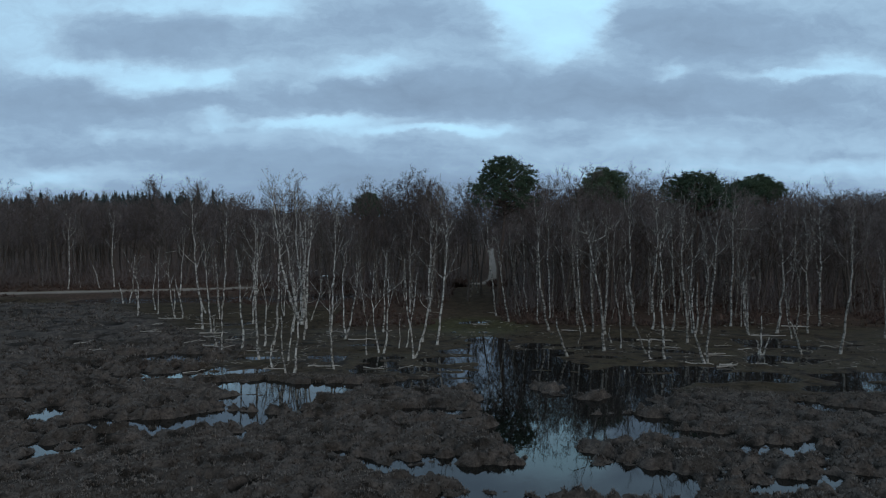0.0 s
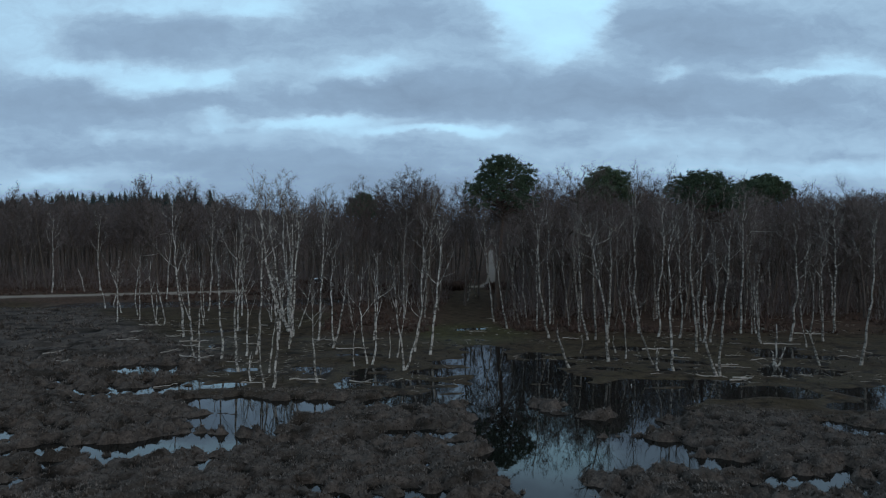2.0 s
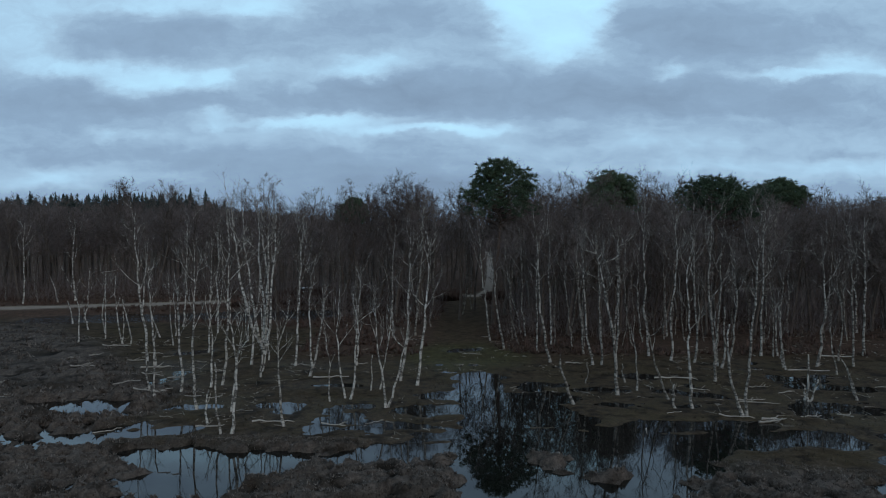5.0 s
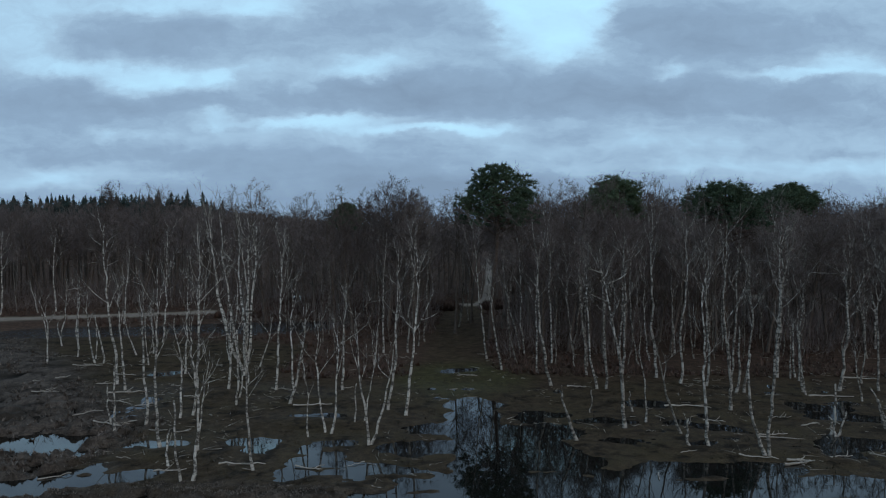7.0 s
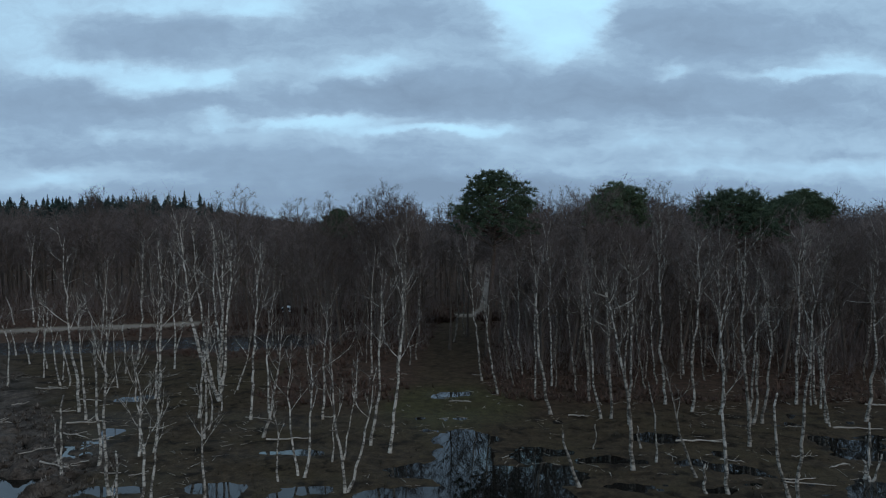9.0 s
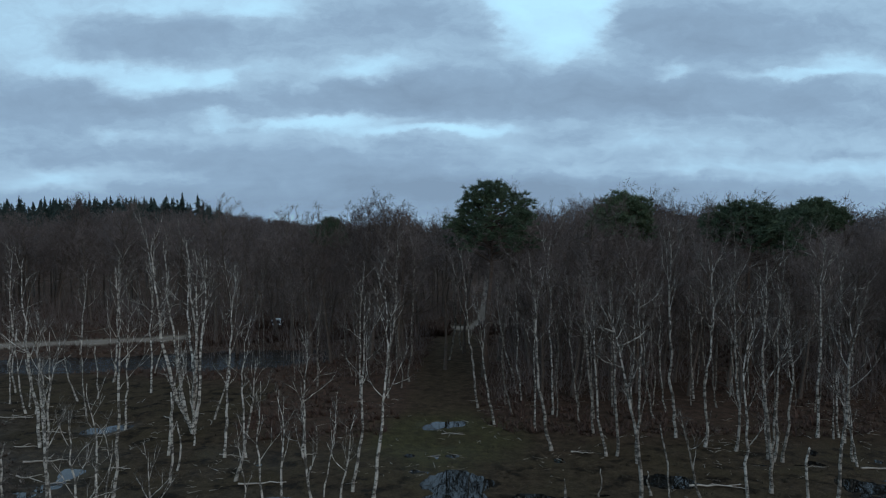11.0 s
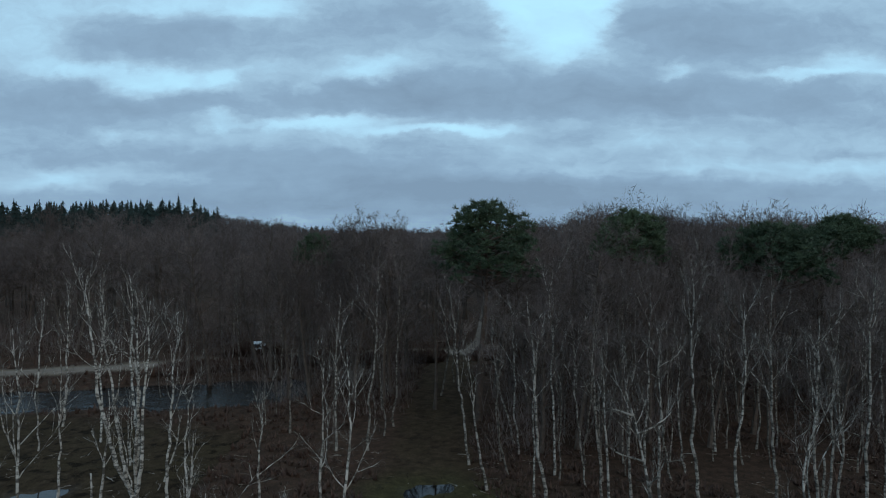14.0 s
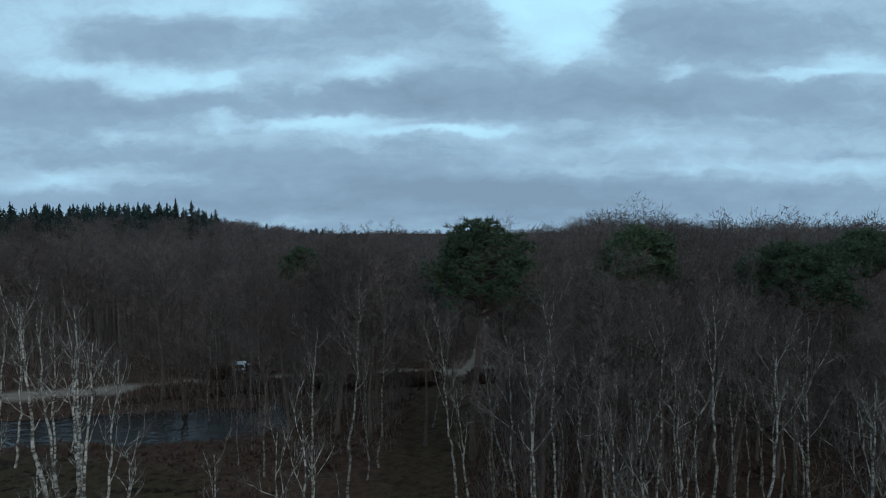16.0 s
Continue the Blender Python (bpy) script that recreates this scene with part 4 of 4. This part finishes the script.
def make_wood():
    rng = np.random.default_rng(21)
    kinds = [bare_tree(500 + k, 15.4 + 0.3 * k, 0.19 + 0.02 * (k % 4), 3.3 + 0.3 * (k % 5), fork=0.32 + 0.05 * (k % 3)) for k in range(8)]
    # single trees that stand up from the skyline: across, ahead, height over a usual one
    spots = [(-61.5, 136.0, 1.30), (-57.0, 137.5, 1.33), (-52.0, 136.0, 1.28), (-21.6, 127.0, 1.13), (-37.0, 130.0, 1.02),
             (-2.6, 100.5, 1.06), (-4.6, 95.0, 1.03), (-7.4, 99.0, 1.07), (-10.6, 103.5, 1.07), (-1.6, 94.0, 1.02), (-11.5, 97.5, 1.0), (-1.2, 98.0, 1.04), (-5.6, 103.0, 1.08), (-8.9, 95.4, 1.0), (-19.2, 112.5, 0.78), (-18.0, 110.0, 0.82),
             (62.0, 110.0, 0.92), (44.8, 165.0, 1.12), (39.5, 167.0, 1.06), (61.7, 165.0, 1.06), (69.0, 166.0, 1.04), (77.0, 165.0, 1.02), (84.0, 168.0, 1.0),
             (27.6, 108.0, 1.1), (30.2, 106.5, 1.04), (25.6, 110.0, 1.08), (59.0, 112.0, 0.9), (-2.5, 129.5, 0.98), (17.5, 152.0, 1.0), (3.5, 150.0, 1.0), (-26.0, 128.0, 1.0)]
    # a close front rank on the drier ground, then the wood at large
    y = np.concatenate([80 + 12 * rng.random(700), 80 + 80 * rng.random(9000) ** 1.2])
    x = np.concatenate([10 + 46 * rng.random(700), (rng.random(9000) * 2 - 1) * (0.74 * y[700:] + 6)])
    keep = ~open_ground(x, y)
    for px, py in PINES:
        keep &= np.hypot(x - px, (y - py) * 0.8) > 4.2
        keep &= (abs(x - px) > 4.0) | (y > py) | (y < py - 9)
    keep &= (abs(x - 27) > 1.8) | (y > 104)
    for a, b in zip(x[keep], y[keep]):
        gap = 2.9 if b < 100 else 3.5
        if len(spots) < 235 and all((a - c) ** 2 + (b - d) ** 2 > gap ** 2 for c, d, _ in spots):
            tall = np.interp(b, [80, 92, 104, 118], [0.93, 0.95, 0.97, 1.0]) if a > -12 else 0.95
            tall = tall * np.interp(a, [48, 60], [1.0, 0.86]) - 0.06 + 0.22 * rng.random()
            # younger trees stand before the pines
            if any(abs(a - c) < 6 and d - 24 < b < d for c, d in PINES):
                tall = min(tall, 0.84)
            spots.append((a, b, tall))
    # two with high crowns that close over the grassy walk
    for a, b in ((3.4, 92.0), (5.6, 100.5)):
        ob = bare_tree(520 + int(b), 16.4, 0.17, 3.1, twigs=1300, fork=0.60)
        ob.matrix_basis = pose(a, b, height(a, b) - 0.1)
        tagged(ob, "tall slim leafless tree with a high brown crown", "tree", "trees of the winter wood")
    z = land(np.array([p[0] for p in spots]), np.array([p[1] for p in spots]))[0]
    for n, (a, b, s) in enumerate(spots):
        k = kinds[n % 8]
        m = pose(a, b, z[n] - 0.1, 0, 0, rng.random() * 360)
        ob = k if n < 8 else copy_thing(k, m)
        ob.matrix_basis = m
        ob.scale = (s, s, s)
        tagged(ob, "leafless broadleaf tree with a dense brown twiggy crown", "tree", "trees of the winter wood")


make_wood()


def make_saplings():
    """Slender young birches that crowd the wood's edge."""
    rng = np.random.default_rng(33)
    kinds = [birch(700 + k, 0, 0, 8.5 + 0.8 * k, rng.normal(0, 0.4), 0.075 + 0.01 * (k % 3), "live", "", "", True) for k in range(7)]
    y = 72 + 50 * rng.random(3000) ** 1.3
    x = (rng.random(3000) * 2 - 1) * (0.7 * y + 6)
    edge = np.where(x < -27, 122 + 0.25 * (x + 20), np.where(x < -12, 98, np.where(x < 4, 84, 74)))
    keep = (y > edge) & (off_line(x, y, TRACK) > 3) & (off_line(x, y, CLEARING) > 2.2) & (off_line(x, y, [(3.0, 55), (3.5, 85), (5.5, 122)]) > 3.8)
    spots = []
    for a, b in zip(x[keep], y[keep]):
        if len(spots) < 150 and all((a - c) ** 2 + (b - d) ** 2 > 1.5 ** 2 for c, d in spots):
            spots.append((a, b))
    z = land(np.array([p[0] for p in spots]), np.array([p[1] for p in spots]))[0]
    for n, (a, b) in enumerate(spots):
        k = kinds[n % 7]
        m = pose(a, b, z[n] - 0.08, rng.normal(0, 2), rng.normal(0, 2.5), rng.random() * 360)
        ob = k if n < 7 else copy_thing(k, m)
        ob.matrix_basis = m
        s = 0.8 + 0.4 * rng.random()
        ob.scale = (s, s, s)
        tagged(ob, "slender young birch with a grey-white stem among bracken", "tree", "young birches of the wood")


make_saplings()


def make_undergrowth():
    """Low brush between the trunks: saplings, brambles and hanging twigs."""
    rng = np.random.default_rng(35)
    n, k = 9000, 11
    y = 78 + 62 * rng.random(n) ** 1.15
    x = (rng.random(n) * 2 - 1) * (0.72 * y + 6)
    keep = ~open_ground(x, y + 1.5) & (off_line(x, y, CLEARING) > 3.2) & (fbm(x * 0.12, y * 0.12, 3, 55) > -0.12)
    x, y = x[keep], y[keep]
    z, n = land(x, y)[0], len(x)
    tall = (0.9 + 5.2 * rng.random(n) ** 1.3)[:, None]
    a = np.stack([np.repeat(x[:, None], k, 1), np.repeat(y[:, None], k, 1), np.repeat(z[:, None], k, 1)], -1)
    a = a + rng.normal(0, 1, (n, k, 3)) * np.array((0.5, 0.5, 0)) + np.stack([np.zeros((n, k)), np.zeros((n, k)), tall * 0.75 * rng.random((n, k)) - 0.05], -1)
    b = a + np.stack([0.45 * rng.normal(0, 1, (n, k)), 0.45 * rng.normal(0, 1, (n, k)), 0.35 + 0.45 * tall * rng.random((n, k))], -1)
    bits = Bits()
    bits.slivers(a.reshape(-1, 3), b.reshape(-1, 3), 0.026, rng)
    tagged(part("undergrowth", bits, TWIG, flat=True), "leafless brown brush under the bare trees", "undergrowth", kind="stuff")


make_undergrowth()


def make_far_wood():
    """The wood beyond, running back over the rising ground to the skyline."""
    rng = np.random.default_rng(77)
    crowns, stems = Bits(), Bits()
    y = 132 + 640 * rng.random(1550) ** 1.4
    x = (rng.random(1550) * 2 - 1) * (0.74 * y)
    keep = off_line(x, y, CLEARING) > np.where(y < 165, 3.4, 2.0)
    # broad old crowns stand up along the eastern skyline
    ox, oy = np.array([40.0, 45.5, 51.0, 64.0, 71.0, 79.0, 87.0, 97.0]), np.array([178.0, 181, 180, 182, 180, 183, 181, 182])
    # a fuller stand below the end of the conifer ridge
    my = 380 + 240 * rng.random(150)
    mx = my * (-0.37 + 0.17 * rng.random(150))
    x, y = np.concatenate([x[keep], mx, ox]), np.concatenate([y[keep], my, oy])
    z = land(x, y)[0]
    n, k = len(x), 230
    tall, wide = 12.5 + 4.5 * rng.random(n), 3.2 + 2.2 * rng.random(n)
    tall[-8:], wide[-8:] = (18.0, 21.2, 19.0, 19.6, 19.2, 19.4, 18.6, 19.0), (3.8, 5.0, 4.0, 3.2, 4.4, 3.6, 4.4, 3.6)
    for i in range(n):
        stems.tube([(x[i], y[i], z[i] - 0.3), (x[i], y[i], z[i] + tall[i] * 0.5), (x[i], y[i], z[i] + tall[i] * 0.85)], [0.25, 0.15, 0.05], 3, False)
    # twigs set on a rounded dome, thinner within, pointing outwards
    d = rng.normal(0, 1, (n, k, 3))
    d /= np.linalg.norm(d, axis=2)[..., None]
    d[..., 2] = np.where((d[..., 2] < -0.25) & (y < 300)[:, None], -d[..., 2], d[..., 2])
    fill = 0.55 + 0.5 * rng.random((n, k, 1)) ** 0.6
    span = np.stack([wide, wide, tall * 0.42], -1)[:, None]
    mid = np.stack([x, y, z + tall * 0.56], -1)[:, None]
    a = mid + d * fill * span
    b = a + (d * 0.7 + rng.normal(0, 0.55, (n, k, 3))) * (0.6 + 0.7 * rng.random((n, k, 1)))
    thick = np.repeat((0.006 + y * 0.00034)[:, None], k, 1)
    crowns.slivers(a.reshape(-1, 3), b.reshape(-1, 3), thick.ravel(), rng)
    # the nearer crowns get a second, finer set
    near = y < 260
    d = rng.normal(0, 1, (int(near.sum()), 200, 3))
    d /= np.linalg.norm(d, axis=2)[..., None]
    d[..., 2] = np.abs(d[..., 2]) * 1.1 - 0.2
    a = mid[near] + d * (0.85 + 0.22 * rng.random((len(d), 200, 1))) * span[near]
    b = a + (d + rng.normal(0, 0.5, a.shape)) * (0.3 + 0.45 * rng.random((len(d), 200, 1)))
    crowns.slivers(a.reshape(-1, 3), b.reshape(-1, 3), 0.024, rng)
    wood = part("far_wood", crowns, FAR_TWIG, flat=True)
    tagged(wood, "far leafless brown wood rising to the skyline", "woodland", kind="stuff")
    tagged(part("stem_rows", stems, OAK_BARK, wood), kind="stuff")


make_far_wood()


# ---- evergreens ----
def pine(seed, x, y, tall, wide, deep, label, slope=0.0):
    """A Scots pine: bare reddish trunk, crooked limbs, and a domed crown, wide and deep, of needle clumps."""
    rng = np.random.default_rng(seed)
    base = new("pine_tree")
    base.location = (x, y, height(x, y) - 0.1)
    trunk = limb(rng, (0, 0, 0), (rng.normal(0, 0.04), 0, 1), tall * 0.93, 10, 0.04, 0.08)
    trunk[:, 2] *= tall * 0.93 / trunk[-1, 2]
    t = Bits()
    t.tube(trunk, np.linspace(0.36, 0.08, 11), 7)
    part("trunk", t, PINE_BARK, base)
    limbs, needles = Bits(), Bits()
    lobes = 80
    spots = []
    for n in range(lobes):
        az, up = n * 2.4 + rng.random(), (n + rng.random()) / lobes
        # shell of a dome, its floor uneven
        out = math.sqrt(max(0.0, 1 - up ** 2.4)) * (0.42 + 0.62 * rng.random() ** 0.7)
        end = np.array((wide * out * math.cos(az), wide * out * math.sin(az), tall - 0.6 - deep * (1 - up) * (0.9 + 0.25 * rng.random())))
        end[2] += slope * end[0]
        p, _ = along(trunk, min(0.97, max(0.4, (end[2] - 0.28 * np.hypot(end[0], end[1]) - 0.6) / tall / 0.93)))
        end[:2] += p[:2]
        mid = (p + end) / 2 + rng.normal(0, 0.25, 3) - np.array((0, 0, 0.3))
        limbs.tube([p, mid, end], [0.085, 0.055, 0.02], 4)
        c = end + np.clip(rng.normal(0, 1, (13, 3)), -1.6, 1.6) * np.array((0.50, 0.50, 0.36)) * (0.75 + wide * 0.09)
        spots.append(c)
    part("crown", limbs, PINE_BARK, base)
    a = np.repeat(np.concatenate(spots), 32, 0)
    d = rng.normal(0, 1, a.shape)
    d[:, 2] = np.abs(d[:, 2]) * 1.2 - 0.2
    d /= np.linalg.norm(d, axis=1)[:, None]
    needles.slivers(a, a + d * (0.26 + 0.34 * rng.random((len(a), 1))), 0.036, rng)
    tagged(part("needle_mass", needles, NEEDLE, base, flat=True), kind="stuff")
    return tagged(base, label, "tree", "pines above the wood")


for n, (tall, wide, deep, slope, label) in enumerate([
        (19.2, 4.2, 5.4, 0.0, "tall dark green Scots pine above the bare wood"),
        (18.7, 3.4, 4.0, 0.0, "dark green Scots pine with a rounded crown among bare trees"),
        (17.3, 4.3, 3.6, -0.12, "dark green Scots pine with a flat spreading crown"),
        (17.2, 2.8, 2.6, 0.0, "dark green Scots pine with a broad low crown"),
        (18.3, 3.2, 3.0, 0.0, "dark green Scots pine with a broad uneven crown"),
        (16.2, 2.3, 3.0, 0.0, "dark green Scots pine half hidden among bare trees")]):
    pine(601 + n, *PINES[n], tall, wide, deep, label, slope)


def spruce(bits, rng, x, y, z, tall):
    """Drooping boughs in uneven whorls round a straight leader; some broad-topped, some pointed."""
    k = 150
    f = rng.random(k) ** 1.05
    th = rng.random(k) * 2 * np.pi
    slim, blunt = 0.24 + 0.20 * rng.random(), 0.60 + 0.35 * rng.random()
    r = (tall * slim * (1 - f) ** blunt + 0.3) * (0.55 + 0.6 * rng.random(k))
    zz = z + tall * (0.06 + 0.88 * f)
    a = np.stack([np.full(k, x), np.full(k, y), zz + 0.05 * tall], -1)
    b = np.stack([x + r * np.cos(th), y + r * np.sin(th), zz - 0.02 * tall + rng.normal(0, 0.5, k)], -1)
    bits.slivers(a, b, 0.055 * tall * (1 - f) + 0.2, rng)


def make_spruces():
    rng = np.random.default_rng(91)
    bits = Bits()
    for _ in range(470):
        side = -0.74 + 0.43 * rng.random()
        y = 440 + 170 * rng.random()
        x = side * y
        spruce(bits, rng, x, y, height(x, y), 10.5 + 13.5 * rng.random() ** 1.3)
    for _ in range(60):
        side = -0.28 + 0.22 * rng.random()
        y = 640 + 80 * rng.random()
        spruce(bits, rng, side * y, y, height(side * y, y), 12 + 6 * rng.random())
    tagged(part("conifer_plantation", bits, SPRUCE, flat=True), "dark conifer plantation along the far ridge", "woodland", kind="stuff")


make_spruces()
for n, (side, tall) in enumerate([(-0.360, 27), (-0.338, 26), (-0.382, 24), (-0.400, 22), (-0.424, 22), (-0.312, 17)]):
    bits = Bits()
    x, y = side * 455, 455.0
    spruce(bits, np.random.default_rng(95 + n), 0, 0, 0, tall)
    ob = new("spruce_tree")
    ob.location = (x, y, height(x, y))
    stem = Bits()
    stem.tube([(0, 0, -0.5), (0, 0, tall * 0.6), (0, 0, tall * 1.02)], [0.3, 0.2, 0.05], 5)
    part("trunk", stem, OAK_BARK, ob)
    tagged(part("bough_mass", bits, SPRUCE, ob, flat=True), kind="stuff")
    tagged(ob, "dark pointed spruce on the far ridge", "tree", "spruces on the ridge")


# ---- fallen wood ----
def fallen(seed, x, y, turn, length, r, forks=1):
    """A bleached fallen branch lying on the mud, half sunk, with a broken fork or two."""
    rng = np.random.default_rng(seed)
    ob = new("fallen_branch")
    ob.matrix_basis = pose(x, y, max(height(x, y), 0.0), 0, 0, turn)
    length, r = length * 0.62, r * 0.7
    stem = limb(rng, (-length / 2, 0, r * 0.5), (1, 0, 0.02), length, 6, 0.07, 0.0)
    stem[:, 2] = r * 0.6 + np.abs(rng.normal(0, 0.05, 7))
    b = Bits()
    b.tube(stem, r * np.linspace(1, 0.4, 7), 6)
    part("stem", b, BLEACHED, ob)
    for _ in range(forks):
        p, d = along(stem, 0.3 + 0.5 * rng.random())
        side = limb(rng, p, (0.8, rng.choice((-1, 1)) * 0.7, 0.15 + 0.3 * rng.random()), length * (0.25 + 0.2 * rng.random()), 4, 0.12, -0.02)
        f = Bits()
        f.tube(side, r * np.linspace(0.6, 0.25, 5), 5)
        part("fork", f, BLEACHED, ob)
    return tagged(ob, "bleached fallen birch branch lying on bog mud", "dead wood", "fallen branches")


# across, ahead, turn in degrees, length, half thickness
FALLEN = [
    (-30.0, 74.6, 3, 4.2, 0.09), (-22.0, 65.0, 12, 4.2, 0.10), (-18.6, 55.5, -14, 4.0, 0.09), (-15.6, 54.8, 5, 2.6, 0.07),
    (-8.6, 49.3, 2, 4.0, 0.08), (-5.0, 48.7, -20, 2.6, 0.07), (-7.2, 61.3, 12, 4.4, 0.09), (-12.0, 48.3, 15, 2.6, 0.07),
    (18.9, 60.6, -4, 5.0, 0.09), (30.5, 63.5, -6, 5.0, 0.11), (20.6, 49.2, 8, 2.4, 0.12), (20.9, 49.6, -3, 2.0, 0.11),
    (19.0, 50.1, -22, 3.2, 0.07), (23.6, 50.3, 5, 2.2, 0.06), (36.0, 69.5, -3, 4.0, 0.10), (22.0, 53.6, -8, 4.0, 0.07),
    (12.4, 66.5, -18, 2.4, 0.08), (4.0, 70.6, -5, 2.8, 0.06), (-17.5, 47.5, 25, 2.4, 0.06), (-25.0, 67.8, 8, 2.4, 0.07),
]
for n, row in enumerate(FALLEN):
    fallen(800 + n, *row, forks=n % 3)
_rng = np.random.default_rng(44)
for n in range(30):
    _x, _y = (_rng.random() * 2 - 1) * 36, 46 + 28 * _rng.random()
    fallen(840 + n, _x, _y, _rng.random() * 360 if n % 3 else _rng.normal(0, 15), 0.7 + 1.5 * _rng.random(), 0.025 + 0.03 * _rng.random(), forks=n % 2)


for n in range(18):
    _x, _y = (-31 + 21 * _rng.random(), 54 + 22 * _rng.random()) if n < 14 else (17 + 18 * _rng.random(), 53 + 12 * _rng.random())
    fallen(900 + n, _x, _y, _rng.normal(0, 28), 1.6 + 2.2 * _rng.random(), 0.04 + 0.04 * _rng.random(), forks=1 + n % 2)


def make_sticks():
    rng = np.random.default_rng(48)
    n = 3800
    x, y = (rng.random(n) * 2 - 1) * 44, 44 + 36 * rng.random(n)
    z, zones, pool = land(x, y)
    keep = (pool < 0.1) & (zones["heath"] < 0.5) & (fbm(x * 0.3, y * 0.3, 3, 83) > 0.02)
    x, y, z = x[keep], y[keep], np.maximum(z[keep], 0.0)
    a = np.stack([x, y, z + 0.02], -1)
    th = rng.random(len(x)) * 2 * np.pi
    ln = 0.2 + 0.9 * rng.random(len(x)) ** 2
    b = a + np.stack([np.cos(th) * ln, np.sin(th) * ln, 0.02 + 0.12 * rng.random(len(x))], -1)
    bits = Bits()
    bits.spikes(a, b, 0.014 + 0.024 * rng.random(len(x)) ** 2)
    tagged(part("stick_litter", bits, BLEACHED), "pale broken twigs strewn over the mud", "dead wood", kind="stuff")


make_sticks()


# ---- a parked car on the track ----
def box(bits, lo, hi, taper=0.0, shift=0.0):
    """A block whose top is narrower by taper on all sides and set back by shift."""
    (x0, y0, z0), (x1, y1, z1) = lo, hi
    t = taper
    v = [(x0, y0, z0), (x1, y0, z0), (x1, y1, z0), (x0, y1, z0), (x0 + t + shift, y0 + t, z1), (x1 - t + shift, y0 + t, z1), (x1 - t + shift, y1 - t, z1), (x0 + t + shift, y1 - t, z1)]
    bits.add(v, [(3, 2, 1, 0), (4, 5, 6, 7), (0, 1, 5, 4), (1, 2, 6, 5), (2, 3, 7, 6), (3, 0, 4, 7)])


def plain(name, colour, rough, metal=0.0):
    m = bpy.data.materials.new(name)
    m.use_nodes = True
    p = m.node_tree.nodes["Principled BSDF"]
    p.inputs["Base Color"].default_value, p.inputs["Roughness"].default_value, p.inputs["Metallic"].default_value = (*colour, 1), rough, metal
    return m


def parked_car(x, y, turn):
    paint = surface("white_car_paint", (0.62, 0.63, 0.64), (0.80, 0.80, 0.80), 1.0, 0.3, 0.0, 8.0, specular=0.5)
    glass = plain("dark_car_glass", (0.02, 0.025, 0.03), 0.06)
    rubber = plain("tyre_rubber", (0.02, 0.02, 0.02), 0.8)
    alloy = plain("wheel_alloy", (0.45, 0.45, 0.46), 0.35, 0.9)
    car = new("car")
    car.matrix_basis = pose(x, y, height(x, y) + 0.06, 0, 0, turn)
    b = Bits()
    box(b, (-2.0, -0.86, 0.28), (2.0, 0.86, 0.62), -0.03)
    box(b, (-2.02, -0.88, 0.62), (2.0, 0.88, 0.92), 0.09)
    box(b, (-1.35, -0.74, 0.92), (1.0, 0.74, 1.46), 0.22, -0.12)
    body = part("body", b, paint, car, flat=True)
    bev = body.modifiers.new("soft_edges", "BEVEL")
    bev.width, bev.segments = 0.05, 2
    for name, lo, hi, tp in (("windscreen", (0.40, -0.60, 0.98), (0.86, 0.60, 1.38), 0.10), ("rear_window", (-1.42, -0.60, 0.98), (-1.05, 0.60, 1.38), 0.10)):
        g = Bits()
        box(g, lo, hi, tp, -0.12 if name == "windscreen" else 0.05)
        part(name, g, glass, body, flat=True)
    for side in (-1, 1):
        g = Bits()
        box(g, (-1.05, side * 0.70 - 0.04, 0.98), (0.55, side * 0.70 + 0.04, 1.36), 0.0)
        part("side_window", g, glass, body, flat=True)
        for along_x in (-1.28, 1.28):
            w = Bits()
            w.tube([(along_x, side * 0.66, 0.31), (along_x, side * 0.70, 0.31), (along_x, side * 0.84, 0.31), (along_x, side * 0.89, 0.31)], [0.27, 0.31, 0.31, 0.27], 20)
            wheel = part("wheel", w, rubber, car)
            h = Bits()
            h.tube([(along_x, side * 0.885, 0.31), (along_x, side * 0.905, 0.31)], [0.19, 0.15], 14)
            part("rim", h, alloy, wheel)
        for end, name, m in ((2.0, "headlight", plain("lamp_glass", (0.7, 0.7, 0.7), 0.1)), (-2.02, "tail_light", plain("tail_lamp_plastic", (0.30, 0.02, 0.02), 0.2))):
            g = Bits()
            box(g, (end - 0.06, side * 0.66 - 0.14, 0.66), (end + 0.02, side * 0.66 + 0.14, 0.80), 0.01)
            part(name, g, m, car, flat=True)
    tagged(car, "small white car parked on the sandy track", "car")


parked_car(-21.0, 120.4, 98)
